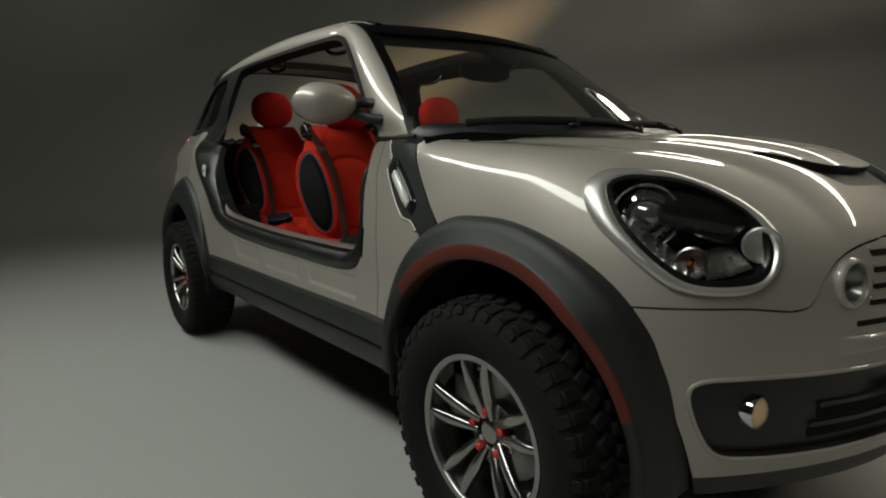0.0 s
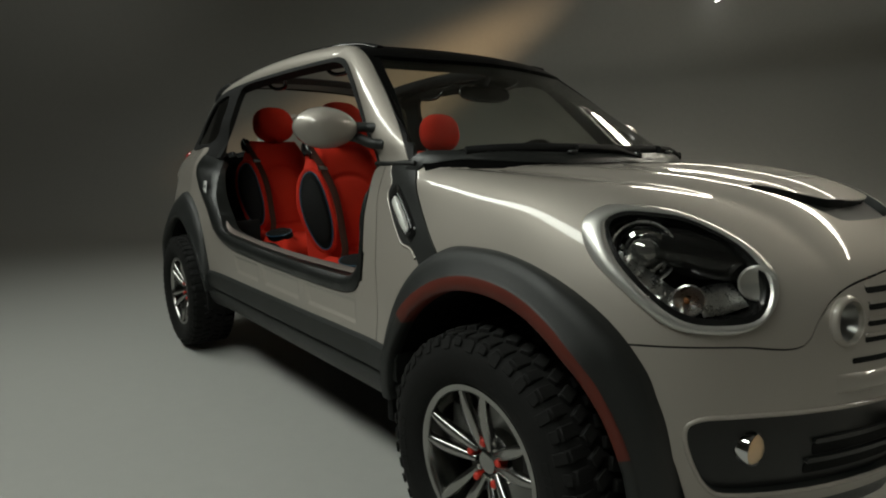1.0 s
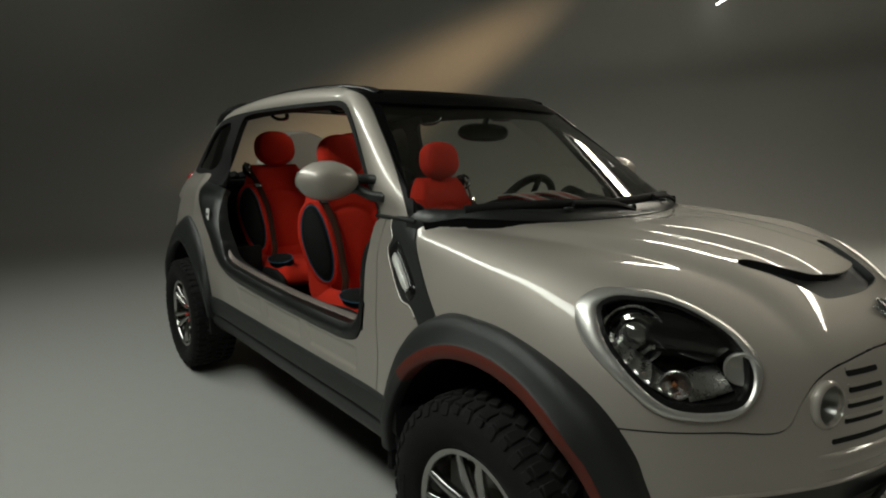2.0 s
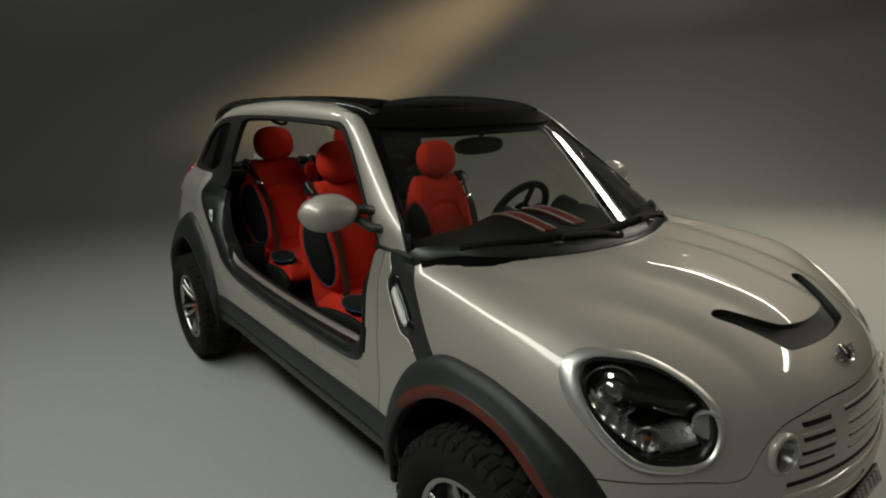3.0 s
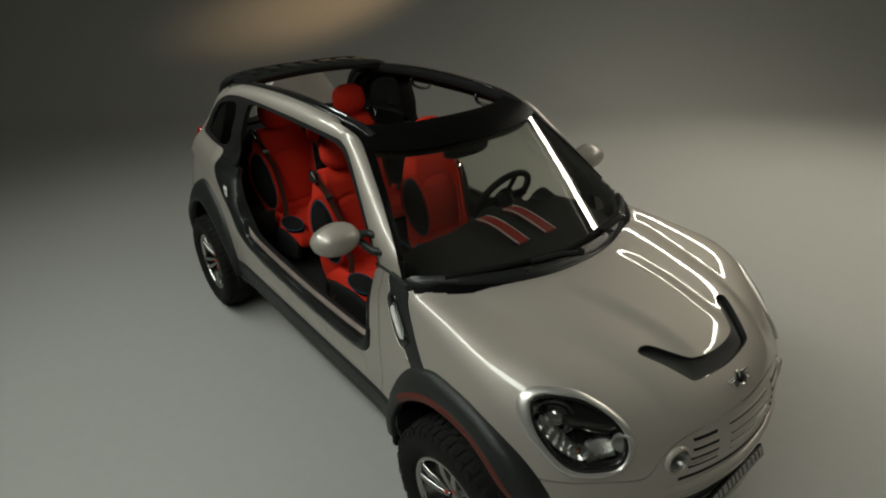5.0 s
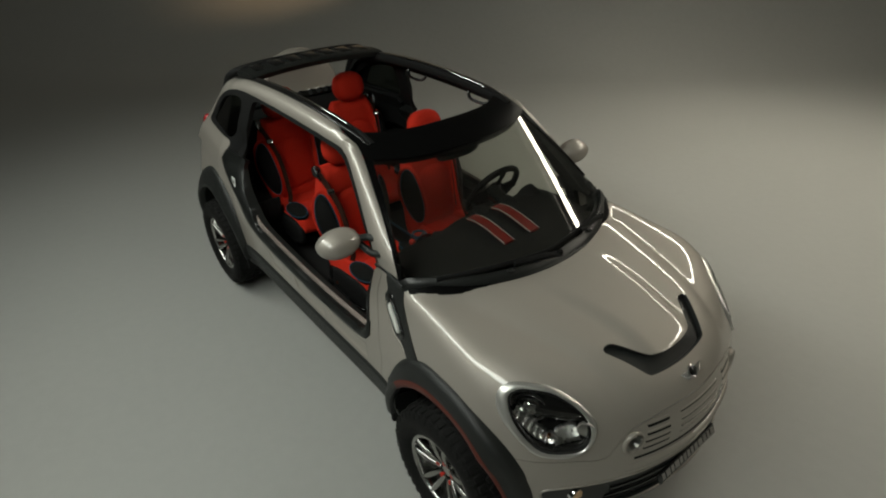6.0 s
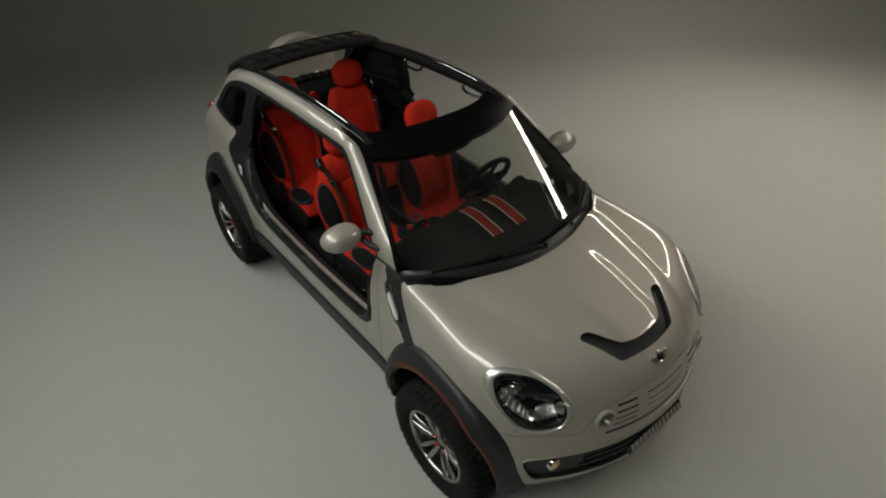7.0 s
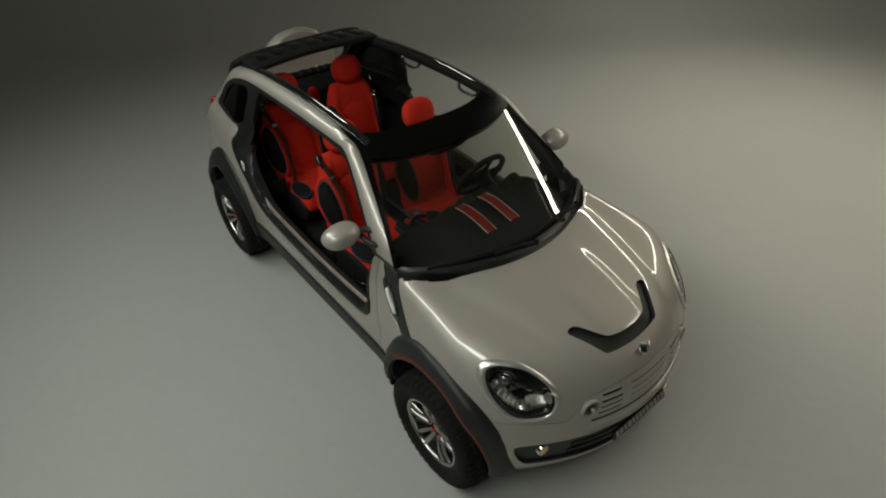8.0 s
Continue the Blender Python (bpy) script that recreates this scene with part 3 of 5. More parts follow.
for s in (-1, 1):
    HALF = clip(*NOBACK, lambda v: -s * v[:, 1])
    panel("side_panel", PAINT, [silver, lambda v: 0.525 - v[:, 2], less(door_seam, 0.002), beside_screen, beside_tailgate, off_sill], car,
          "silver painted side with pillar and roof rail", net=HALF, dome=rail_round)
    panel("sill_panel", PAINT, [silver], car, "silver painted sill with three pressed fields", net=sill_net(s), dome=pressed, thick=0.02)
    panel("front_side_panel", PAINT, [silver, lambda v: 0.525 - v[:, 2], more(door_seam, 0.002), lambda v: v[:, 2] - 1.083, less(scuttle_line)], car,
          "silver painted panel ahead of the doorway", net=HALF)
    panel("rail_lining", MATT, [lambda v: 1.09 - v[:, 2], beside_screen, more(opening, -0.012), beside_tailgate], car,
          "black inner lining of pillar and roof rail", lift=-0.008, thick=0.045, net=HALF)
    panel("body_lining", MATT, [lambda v: v[:, 2] - 1.10, lambda v: v[:, 0] - 0.70, more(opening, 0.0), more(arch, 0.0), lambda v: 0.40 - v[:, 2]], car,
          "black inner side lining", lift=-0.02, thick=0.03, net=HALF)
    panel("doorway_seal", MATT, [less(opening, 0.002), more(doorway, 0.0), more(quarter, 0.0), lambda v: 1.132 - v[:, 2]], car, "black seal round the upper doorway",
          lift=0.004, thick=0.028, net=HALF, dome=lambda v: -tuck(v))
    panel("doorway_frame", TRIM, [lambda v: v[:, 2] - 1.13, less(opening, 0.002), more(doorway, 0.0), more(quarter, 0.0)], car, "dark grey moulded frame round the open doorway",
          lift=0.0, thick=0.085, net=HALF, dome=lambda v: 0.016 * np.clip(np.minimum(-opening(v), doorway(v)) / 0.03, 0, 1) ** 0.6 - tuck(v))
    panel("quarter_window", SMOKED, [less(quarter, -0.002)], car, "dark smoked quarter window", lift=-0.006, thick=0.005, net=HALF)
    panel("pillar_trim", SATINBLACK, [lambda v: 1.10 - v[:, 2], lambda v: inboard(v) + 0.003, lambda v: screen_side(v) - 0.006, lambda v: -s * v[:, 1], within_sides, less(glass_edge), more(header_low)],
          car, "black screen pillar trim", lift=0.001, thick=0.024, net=SCREEN_NET, way=screen_way)
    panel("pillar_edge", SATINBLACK, [lambda v: 1.10 - v[:, 2], lambda v: inboard(v) + 0.003, lambda v: v[:, 0] - pillar_front(v[:, 2]) - 0.02, lambda v: 0.48 - np.abs(v[:, 1]), more(header_low, 0.0)],
          car, "black seal beside the screen pillar", lift=-0.002, thick=0.02, net=HALF)
    panel("pillar_base", SATINBLACK, [lambda v: 1.062 - v[:, 2], lambda v: v[:, 2] - 1.15, lambda v: inboard(v) + 0.004, lambda v: v[:, 0] - pillar_front(v[:, 2]) - 0.045, lambda v: 0.5 - np.abs(v[:, 1]), less(bonnet_edge)],
          car, "black base of the screen pillar", lift=0.003, thick=0.03, net=HALF)
    panel("scuttle_trim", PLASTIC, [less(scuttle, 0.002)], car, "grey-black scuttle trim", lift=0.004, thick=0.02, net=HALF)
panel("windscreen_header", SATINBLACK, [less(inboard, 0.003), less(header_low), more(header_top)], car, "gloss black windscreen header", lift=0.004, thick=0.05)
windscreen = panel("windscreen", SCREEN, [lambda v: -screen_side(v), within_sides, less(glass_edge), more(header_low, -0.01), lambda v: 1.10 - v[:, 2]], car,
                   "clear laminated windscreen", lift=-0.004, thick=0.005, net=SCREEN_NET, way=screen_way)
windscreen.visible_shadow = False
panel("windscreen_frit", SATINBLACK, [within_sides, lambda v: 1.068 - v[:, 2], lambda v: v[:, 2] - 1.112 - 0.012 * (1 - (v[:, 1] / 0.7) ** 2)], car, "black printed band along the foot of the windscreen",
      lift=0.001, thick=0.012, net=SCREEN_NET, way=screen_way)
panel("cowl", TRIM, [more(glass_edge, 0.01), less(bonnet_edge, 0.003), lambda v: np.abs(v[:, 1]) - 0.715, lambda v: 1.045 - v[:, 2], lambda v: 0.6 - v[:, 0]], car,
      "grey-black cowl panel below the windscreen", lift=0.0, thick=0.04, dome=lambda v: 0.014 * np.clip(np.minimum(np.minimum(-bonnet_edge(v), glass_edge(v) + 0.01), 0.715 - np.abs(v[:, 1])) / 0.025, 0, 1) ** 0.7)
panel("air_scoop", PLASTIC, [less(scoop, -0.004)], car, "dark grey recessed bonnet scoop", lift=-0.022, thick=0.004)
panel("scoop_wall", PLASTIC, [less(scoop, -0.004), more(scoop, -0.002)], car, "", lift=-0.001, thick=0.03)
panel("lower_grille_backing", TRIM, [less(mouth, -0.004)], car, "dark lower grille panel", lift=-0.018, thick=0.01, net=BUMPER)
panel("mouth_rim", TRIM, [less(mouth, -0.006), more(mouth, -0.004)], car, "", lift=-0.001, thick=0.03, net=BUMPER)


# ---- wheel arch flares and sills ----
def flare(hub, side):
    """Dark flare, its red lip and the liner behind it, over one wheel."""
    ang = np.linspace(3 if hub > 0 else -12, 184 if hub > 0 else 173, 90)
    steps = [(0.0, 0.000), (0.004, 0.010), (0.02, 0.022), (0.05, 0.030), (0.10, 0.036), (1.0, 0.040)]
    rows_f, rows_r, rows_l = [], [], []
    for a in ang:
        ro = float(arch_radius(np.array([a]), hub < 0)[0])
        ri = 0.421 - 0.03 * max(0, (40 - a) / 52) - (0.02 * max(0, (a - 122) / 30) if hub > 0 else 0)
        lip = ri + 0.038 - (0.012 * min(1, max(0, (a - 110) / 40)) if hub > 0 else 0.008)
        c, s = -math.cos(radians(a)), math.sin(radians(a))

        def at(r, off, inner=None):
            x, z = hub + c * r, HUB_Z + s * r
            w = float(half_width(np.array([min(max(x, -1.75), 1.62)]), np.array([z]))[0]) + off
            if x > 1.5:
                w -= 1.9 * (x - 1.5) ** 2
            if inner is not None:
                w = inner
            return (x, side * w, z)
        span = ro - lip
        rows_f.append([at(ro, -0.03)] + [at(ro - (t if t < 0.9 else span) * min(1, span / 0.11) if t < 0.9 else lip, o) for t, o in steps] + [at(lip, 0.02), at(ro, -0.05)])
        rows_r.append([at(lip + 0.001, 0.020), at(lip, 0.0395), at(lip - 0.006, 0.041), at(ri + 0.005, 0.036), at(ri, 0.030), at(ri, -0.01), at(lip, -0.01)])
        rows_l.append([at(ri + 0.002, -0.005), at(ri + 0.012, 0, 0.52), at(ri + 0.03, 0, 0.52), at(ri + 0.03, -0.005)])
    rows_e, rows_b = [], []
    if hub > 0:
        low, cut = int(np.argmax(ang > 40)), int(np.argmax(ang > 160))
        rows_r, rows_e, rows_b = rows_r[low:cut], rows_r[cut - 1:], rows_r[:low + 1]
    for name, rows, mat, label in (("arch_flare", rows_f, PLASTIC, "grey-black wheel arch flare"), ("arch_lip", rows_r, REDLIP if hub > 0 else PLASTIC, "dark red inner arch lip" if hub > 0 else "grey-black inner arch lip"),
                                   ("arch_liner", rows_l, MATT, ""), ("arch_lip_end", rows_e, PLASTIC, "grey-black lower end of the arch lip"), ("arch_lip_end", rows_b, PLASTIC, "grey-black lower end of the arch lip")):
        if not rows:
            continue
        v, f = rings(rows)
        bm = bmesh.new()
        vs = [bm.verts.new(p) for p in v]
        for q in f:
            bm.faces.new([vs[i] for i in q])
        part(name, bm, mat, car, label, sharp=50)


for hub in (HUB_X, -HUB_X):
    for side in (-1, 1):
        flare(hub, side)


def sill(side):
    rows = []
    for x in np.linspace(-0.93, 0.93, 24):
        w = float(half_width(np.array([x]), np.array([0.53]))[0])
        rows.append([(x, side * y, z) for y, z in ((w - 0.03, 0.53), (w + 0.004, 0.527), (w + 0.012, 0.515), (w + 0.014, 0.462), (w + 0.010, 0.442), (w + 0.000, 0.434), (w - 0.003, 0.429), (w + 0.000, 0.424), (w + 0.002, 0.415), (w - 0.008, 0.375), (w - 0.024, 0.348),
                                                   (w - 0.045, 0.326), (w - 0.075, 0.314), (w - 0.12, 0.314), (w - 0.12, 0.50))])
    v, f = rings(rows)
    bm = bmesh.new()
    vs = [bm.verts.new(p) for p in v]
    for q in f:
        bm.faces.new([vs[i] for i in q])
    part("rocker_cladding", bm, PLASTIC, car, "grey-black rocker cladding", sharp=30)


for side in (-1, 1):
    sill(side)
box("underbody", (3.3, 1.16, 0.16), pose(-0.05, 0, 0.36), MATT, car, "black underbody", 0.03)
box("cabin_floor", (2.55, 1.46, 0.05), pose(-0.55, 0, 0.42), MATT, car, "black cabin floor", 0.01)
box("bulkhead", (0.05, 1.36, 0.62), pose(0.86, 0, 0.74), MATT, car, "black bulkhead", 0.01)
for side in (-1, 1):
    for x in (0.872, -0.905):
        box("arch_baffle", (0.03, 0.30, 0.30), pose(x, side * 0.68, 0.45), MATT, car, "black arch baffle", 0.008)
        box("arch_baffle", (0.03, 0.25, 0.20), pose(x, side * 0.64, 0.675), MATT, car, "black arch baffle", 0.008)


# ---- wheels ----
def build_wheel():
    """A wheel about the origin, its outer face towards -y."""
    v, f = lathe([(0.150, 0.06), (0.196, 0.05), (0.200, -0.02), (0.197, -0.085), (0.199, -0.100), (0.202, -0.103), (0.217, -0.104), (0.220, -0.098), (0.219, -0.085), (0.212, -0.07),
                  (0.215, 0.11), (0.19, 0.11), (0.19, 0.06), (0.150, 0.06)], 72)
    wheel = raw("wheel", v, f, RIM, car, "wheel with chunky off-road tyre and twin-spoke gunmetal rim")
    prof = [(0.212, -0.082), (0.221, -0.104), (0.240, -0.117), (0.275, -0.126), (0.300, -0.126), (0.318, -0.120), (0.334, -0.110), (0.344, -0.094), (0.348, -0.06),
            (0.349, 0.0), (0.348, 0.05), (0.345, 0.092), (0.336, 0.108), (0.318, 0.122), (0.28, 0.126), (0.24, 0.115), (0.222, 0.09)]
    v, f = lathe(prof, 96)
    tyre = raw("tyre", v, f, RUBBER, wheel, "black rubber off-road tyre", sharp=60)
    bm = bmesh.new()
    n = 46
    for i in range(n):
        a = 360 / n * i
        for row, (y, w, r, dep, tilt, shift) in enumerate(((-0.083, 0.045, 0.339, 0.030, 0, 0), (-0.036, 0.042, 0.348, 0.030, 22, 0.5), (0.020, 0.042, 0.348, 0.030, -22, 0.2),
                                                           (0.088, 0.055, 0.346, 0.032, 0, 0.6))):
            m = Matrix.Rotation(radians(a + shift * 360 / n), 4, "Y") @ Matrix.Translation((0, y, r)) @ Matrix.Rotation(radians(tilt), 4, "Z")
            add_box(bm, (0.032 if i % 2 else 0.028, w, dep - 0.006), m, 0.003, 1)
        long = i % 2 == 0
        m = Matrix.Rotation(radians(a), 4, "Y") @ Matrix.Translation((0, -0.1165, 0.329 if long else 0.334)) @ Matrix.Rotation(radians(-24), 4, "X")
        add_box(bm, (0.027, 0.0045, 0.034 if long else 0.022), m, 0.002, 1)
        m = Matrix.Rotation(radians(a), 4, "Y") @ Matrix.Translation((0, 0.118, 0.333)) @ Matrix.Rotation(radians(24), 4, "X")
        add_box(bm, (0.033, 0.012, 0.034), m, 0.003, 1)
    part("tread", bm, RUBBER, wheel, "deep blocky tread lugs")
    for start in (63, 243):
        bm = bmesh.new()
        a = start
        for w in (5, 3, 5, 4, 3, 5, 4):
            m = Matrix.Rotation(radians(a + w / 2), 4, "Y") @ Matrix.Translation((0, -0.1255, 0.284))
            add_box(bm, (0.284 * radians(w), 0.003, 0.022), m)
            a += w + 1.2
        part("sidewall_lettering", bm, RUBBER, wheel, "raised bars on the sidewall")
    v, f = lathe([(0.0, -0.062), (0.022, -0.064), (0.030, -0.060), (0.034, -0.050), (0.062, -0.046), (0.072, -0.036), (0.074, 0.0), (0.05, 0.02), (0, 0.02)], 40)
    raw("hub", v, f, RIM, wheel, "gunmetal wheel hub")
    for k in range(5):
        for off in (-1, 1):
            base = 72 * k + 5 + 90
            path, nn = [], 14
            for i in range(nn + 1):
                t = i / nn
                r = 0.045 + 0.160 * t
                half = 0.015 + 0.026 * t
                ang = radians(base) + off * math.asin(half / r if half < r else 1)
                y = -0.050 - 0.020 * math.sin(t * 2.2) - 0.022 * t
                path.append((r * math.cos(ang), y, r * math.sin(ang)))
            tube("spoke", path, lambda t: (0.0105 + 0.0060 * math.sin(math.pi * t), 0.013 + 0.004 * (1 - t)), RIM, wheel, segs=12, up=(0, 1, 0), power=2.6)
        a = radians(72 * k + 5 + 90)
        v, f = lathe([(0.0, -0.073), (0.008, -0.073), (0.0108, -0.070), (0.0108, -0.045), (0.0, -0.045)], 16)
        raw("wheel_bolt", moved(v, Matrix.Translation((0.056 * math.cos(a), 0, 0.056 * math.sin(a)))), f, REDBOLT, wheel, "red wheel bolt")
    v, f = lathe([(0.05, 0.0), (0.145, 0.0), (0.148, 0.004), (0.148, 0.022), (0.145, 0.026), (0.05, 0.026)], 60)
    raw("brake_disc", v, f, STEEL, wheel, "steel brake disc")
    bm = bmesh.new()
    add_box(bm, (0.09, 0.07, 0.12), Matrix.Translation((-0.13, 0.0, 0.05)), 0.015)
    part("brake_caliper", bm, STEEL, wheel, "grey brake caliper")
    return wheel


wheel = build_wheel()
ROUND = Matrix.Diagonal((0.955, 0.98, 0.955, 1))
wheel.matrix_basis = pose(HUB_X + 0.004, -0.768, 0.344) @ ROUND
for x, y, turn, spin in ((-HUB_X, -0.768, 0, 31), (HUB_X, 0.775, 180, 12), (-HUB_X, 0.768, 180, 50)):
    copy_thing(wheel, pose(x, y, 0.344, 0, 0, turn) @ pose(0, 0, 0, 0, spin, 0) @ ROUND)


# ---- headlamps ----
def facing(p, n, up=(0, 0, 1)):
    """A pose at p whose z looks along n and whose y goes up."""
    z = n.normalized()
    x = Vector(up).cross(z).normalized()
    return Matrix.Translation(p) @ Matrix((x, z.cross(x), z)).transposed().to_4x4()


def lamp_frame(side):
    """Axes of the right headlamp's plane: along it, up and out of the body."""
    t = Vector((0.63, -side * 0.77, 0)).normalized()
    out = Vector((0.77, side * 0.63, 0)).normalized()
    return t, out


def lamp_spot(side, u, z, depth=0.0):
    """The place in the headlamp at u along and z up, that deep behind the skin."""
    t, out = lamp_frame(side)
    base = np.array([1.68 + 0.63 * u, side * (0.62 - 0.77 * u), z])
    o = np.array(out)
    s = np.linspace(-0.25, 0.25, 800)
    val = body(base + s[:, None] * o)
    k = int(np.argmax(val > 0))
    return Vector(base + (s[k] - depth) * o)


def by_angle(line, n=72):
    """A closed outline taken at even angles about its middle."""
    c = np.array([-0.005, 0.872])
    a = np.arctan2(line[:, 1] - c[1], line[:, 0] - c[0])
    o = np.argsort(a)
    a, p = a[o], line[o]
    a = np.concatenate([a[-1:] - 2 * math.pi, a, a[:1] + 2 * math.pi])
    p = np.vstack([p[-1:], p, p[:1]])
    want = np.linspace(-math.pi, math.pi, n, endpoint=False)
    return np.stack([np.interp(want, a, p[:, 0]), np.interp(want, a, p[:, 1])], 1)


def headlamp(side):
    half = clip(*BUMPER, lambda v: -side * v[:, 1])
    ring_out, ring_in = by_angle(LAMP), by_angle(LENS)
    loops = [[lamp_spot(side, *(o + (i - o) * t), -h) for o, i in zip(ring_out, ring_in)]
             for t, h in ((-0.06, -0.02), (-0.05, 0.0), (0.0, 0.006), (0.15, 0.010), (0.4, 0.013), (0.7, 0.012), (0.92, 0.008), (1.0, 0.003), (1.02, -0.006), (1.03, -0.03))]
    v, f = rings(loops, cap=False)
    bezel = raw("headlamp_bezel", v, f if side > 0 else [k[::-1] for k in f], SATIN, car, "satin silver headlamp surround", sharp=60)
    pane = panel("headlamp_glass", CLEAR, [less(lens, -0.003)], bezel, "clear headlamp glass", net=half, lift=0.002, thick=0.003)
    pane.visible_shadow = False
    panel("headlamp_gasket", BLACK, [less(lens, -0.003), more(lens, -0.010)], bezel, "black gasket", net=half, lift=0.006, thick=0.02)
    t, out = lamp_frame(side)
    c = np.array([-0.005, 0.872])
    loops = []
    for depth, k in ((0.004, 1.0), (0.03, 0.97), (0.09, 0.86), (0.12, 0.6), (0.122, 0.02)):
        loops.append([lamp_spot(side, *(c + (p - c) * k), depth) for p in LENS[::2]])
    v, f = rings(loops, cap=False)
    raw("lamp_bowl", v, f, BLACK, bezel, "black lamp bowl")
    turn = Matrix((t, Vector((0, 0, 1)), out)).transposed().to_4x4()
    aim = turn @ Matrix.Rotation(radians(-18 * side * -1), 4, "Y")

    def stick(name, prof, u, z, depth, mat, label="", segs=36):
        v, f = lathe(prof, segs, "z")
        raw(name, moved(v, Matrix.Translation(lamp_spot(side, u, z, depth)) @ aim), f, mat, bezel, label)
    stick("projector_lens", [(0, 0.026), (0.016, 0.023), (0.030, 0.012), (0.037, 0.0), (0.037, -0.02), (0, -0.02)], -0.070, 0.893, 0.055, GLASSY, "clear projector lens")
    stick("projector_ring", [(0.038, 0.002), (0.044, 0.009), (0.051, 0.003), (0.051, -0.02), (0.040, -0.02)], -0.070, 0.893, 0.050, CHROME, "chrome projector ring")
    stick("projector_housing", [(0.052, -0.004), (0.057, -0.006), (0.059, -0.012), (0.056, -0.06), (0.0, -0.06)], -0.070, 0.893, 0.052, BLACK, "black projector housing")
    stick("side_reflector", [(0, 0.003), (0.022, 0.006), (0.034, 0.012), (0.038, 0.010), (0.036, -0.004), (0, -0.006)], 0.148, 0.838, 0.018, SATIN, "pale round side reflector")
    stick("indicator_bulb", [(0, 0.014), (0.005, 0.012), (0.0075, 0.006), (0.0075, -0.012), (0, -0.012)], 0.004, 0.800, 0.045, AMBER, "amber indicator bulb", 20)
    stick("indicator_reflector", [(0.006, -0.012), (0.018, -0.006), (0.028, 0.006), (0.031, 0.014), (0.034, 0.012), (0.029, -0.002), (0.010, -0.018)], 0.006, 0.803, 0.042, BRIGHT, "satin indicator reflector")
    stick("projector_reflector", [(0.050, -0.020), (0.058, -0.008), (0.066, 0.010), (0.070, 0.012), (0.067, -0.004), (0.055, -0.024)], -0.070, 0.893, 0.062, BRIGHT, "chrome bowl round the projector")

    def strip(name, line, wide, lean, flutes, mat, label):
        """A fluted reflector sheet along a line of the lamp, leaning out of it."""
        line = spline(line, 10)
        n, rows = len(line), 5
        v = []
        for i, (u, z) in enumerate(line):
            d = line[min(i + 1, n - 1)] - line[max(i - 1, 0)]
            d = d / np.linalg.norm(d)
            for k in range(rows):
                t = k / (rows - 1)
                w = wide * (0.55 + 0.45 * math.sin(math.pi * (0.15 + 0.7 * i / (n - 1))))
                v.append(lamp_spot(side, u - d[1] * w * t, z + d[0] * w * t, 0.028 + lean * t + 0.006 * abs(math.sin(math.pi * flutes * i / (n - 1)))))
        f = [(i * rows + k, (i + 1) * rows + k, (i + 1) * rows + k + 1, i * rows + k + 1) for i in range(n - 1) for k in range(rows - 1)]
        ob = raw(name, v, f, mat, bezel, label, sharp=30)
        ob.modifiers.new("thickness", "SOLIDIFY").thickness = 0.002
    strip("fluted_reflector", [(-0.138, 0.880), (-0.100, 0.838), (-0.055, 0.802), (-0.010, 0.780)], 0.040, 0.030, 6, BRIGHT, "fluted chrome reflector")
    strip("side_sheet", [(-0.146, 0.950), (-0.150, 0.930), (-0.148, 0.900)], 0.030, 0.035, 1, BRIGHT, "chrome side sheet")
    strip("lower_sheet", [(0.030, 0.772), (0.080, 0.776), (0.128, 0.792)], 0.050, 0.040, 1, BRIGHT, "satin lower reflector sheet")
    m = Matrix.Translation(lamp_spot(side, 0.05, 0.885, 0.075)) @ turn @ Matrix.Rotation(radians(-12), 4, "Z")
    v, f = lathe([(0.040, -0.10), (0.050, -0.06), (0.054, 0.04), (0.050, 0.09), (0.03, 0.1)], 24, "x")
    raw("inner_tube", moved(v, m), f, BLACK, bezel, "black inner tube")


GLASSY = material("projector_glass", (0.42, 0.42, 0.41), 0.06, 0.85, 0.02, 9, 100, coat=1.0)
for side in (-1, 1):
    headlamp(side)


# ---- nose: grille, fog lamps, badge, plate ----
def on_nose(y, z, out=0.0):
    p = np.array([1.2, y, z])
    s = np.linspace(0.2, 1.0, 1600)
    q = p + s[:, None] * np.array([1.0, 0, 0])
    k = int(np.argmax(body(q) > 0))
    n = normals(q[k:k + 1])[0]
    return Vector(q[k] + n * out), Vector(n)


def slot(y0, y1, z0, z1, bend=0.0):
    def g(v):
        zc = (z0 + z1) / 2 + bend * (np.abs(v[:, 1]) - (abs(y0) + abs(y1)) / 2)
        return np.maximum(np.maximum(y0 - v[:, 1], v[:, 1] - y1), np.abs(v[:, 2] - zc) - (z1 - z0) / 2)
    return g


def nose_net():
    """An even net over the nose."""
    ys, zs = np.linspace(-0.76, 0.76, 261), np.linspace(0.27, 0.90, 121)
    y, z = (g.ravel() for g in np.meshgrid(ys, zs, indexing="ij"))
    lo, hi = np.full(len(y), 1.3), np.full(len(y), 2.2)
    for _ in range(26):
        m = (lo + hi) / 2
        out = body(np.stack([m, y, z], 1)) > 0
        hi, lo = np.where(out, m, hi), np.where(out, lo, m)
    n = len(zs)
    f = [(i * n + k, (i + 1) * n + k, (i + 1) * n + k + 1, i * n + k + 1) for i in range(len(ys) - 1) for k in range(n - 1)]
    return clip(np.stack([hi, y, z], 1), f, lambda v: 1.34 - v[:, 0])


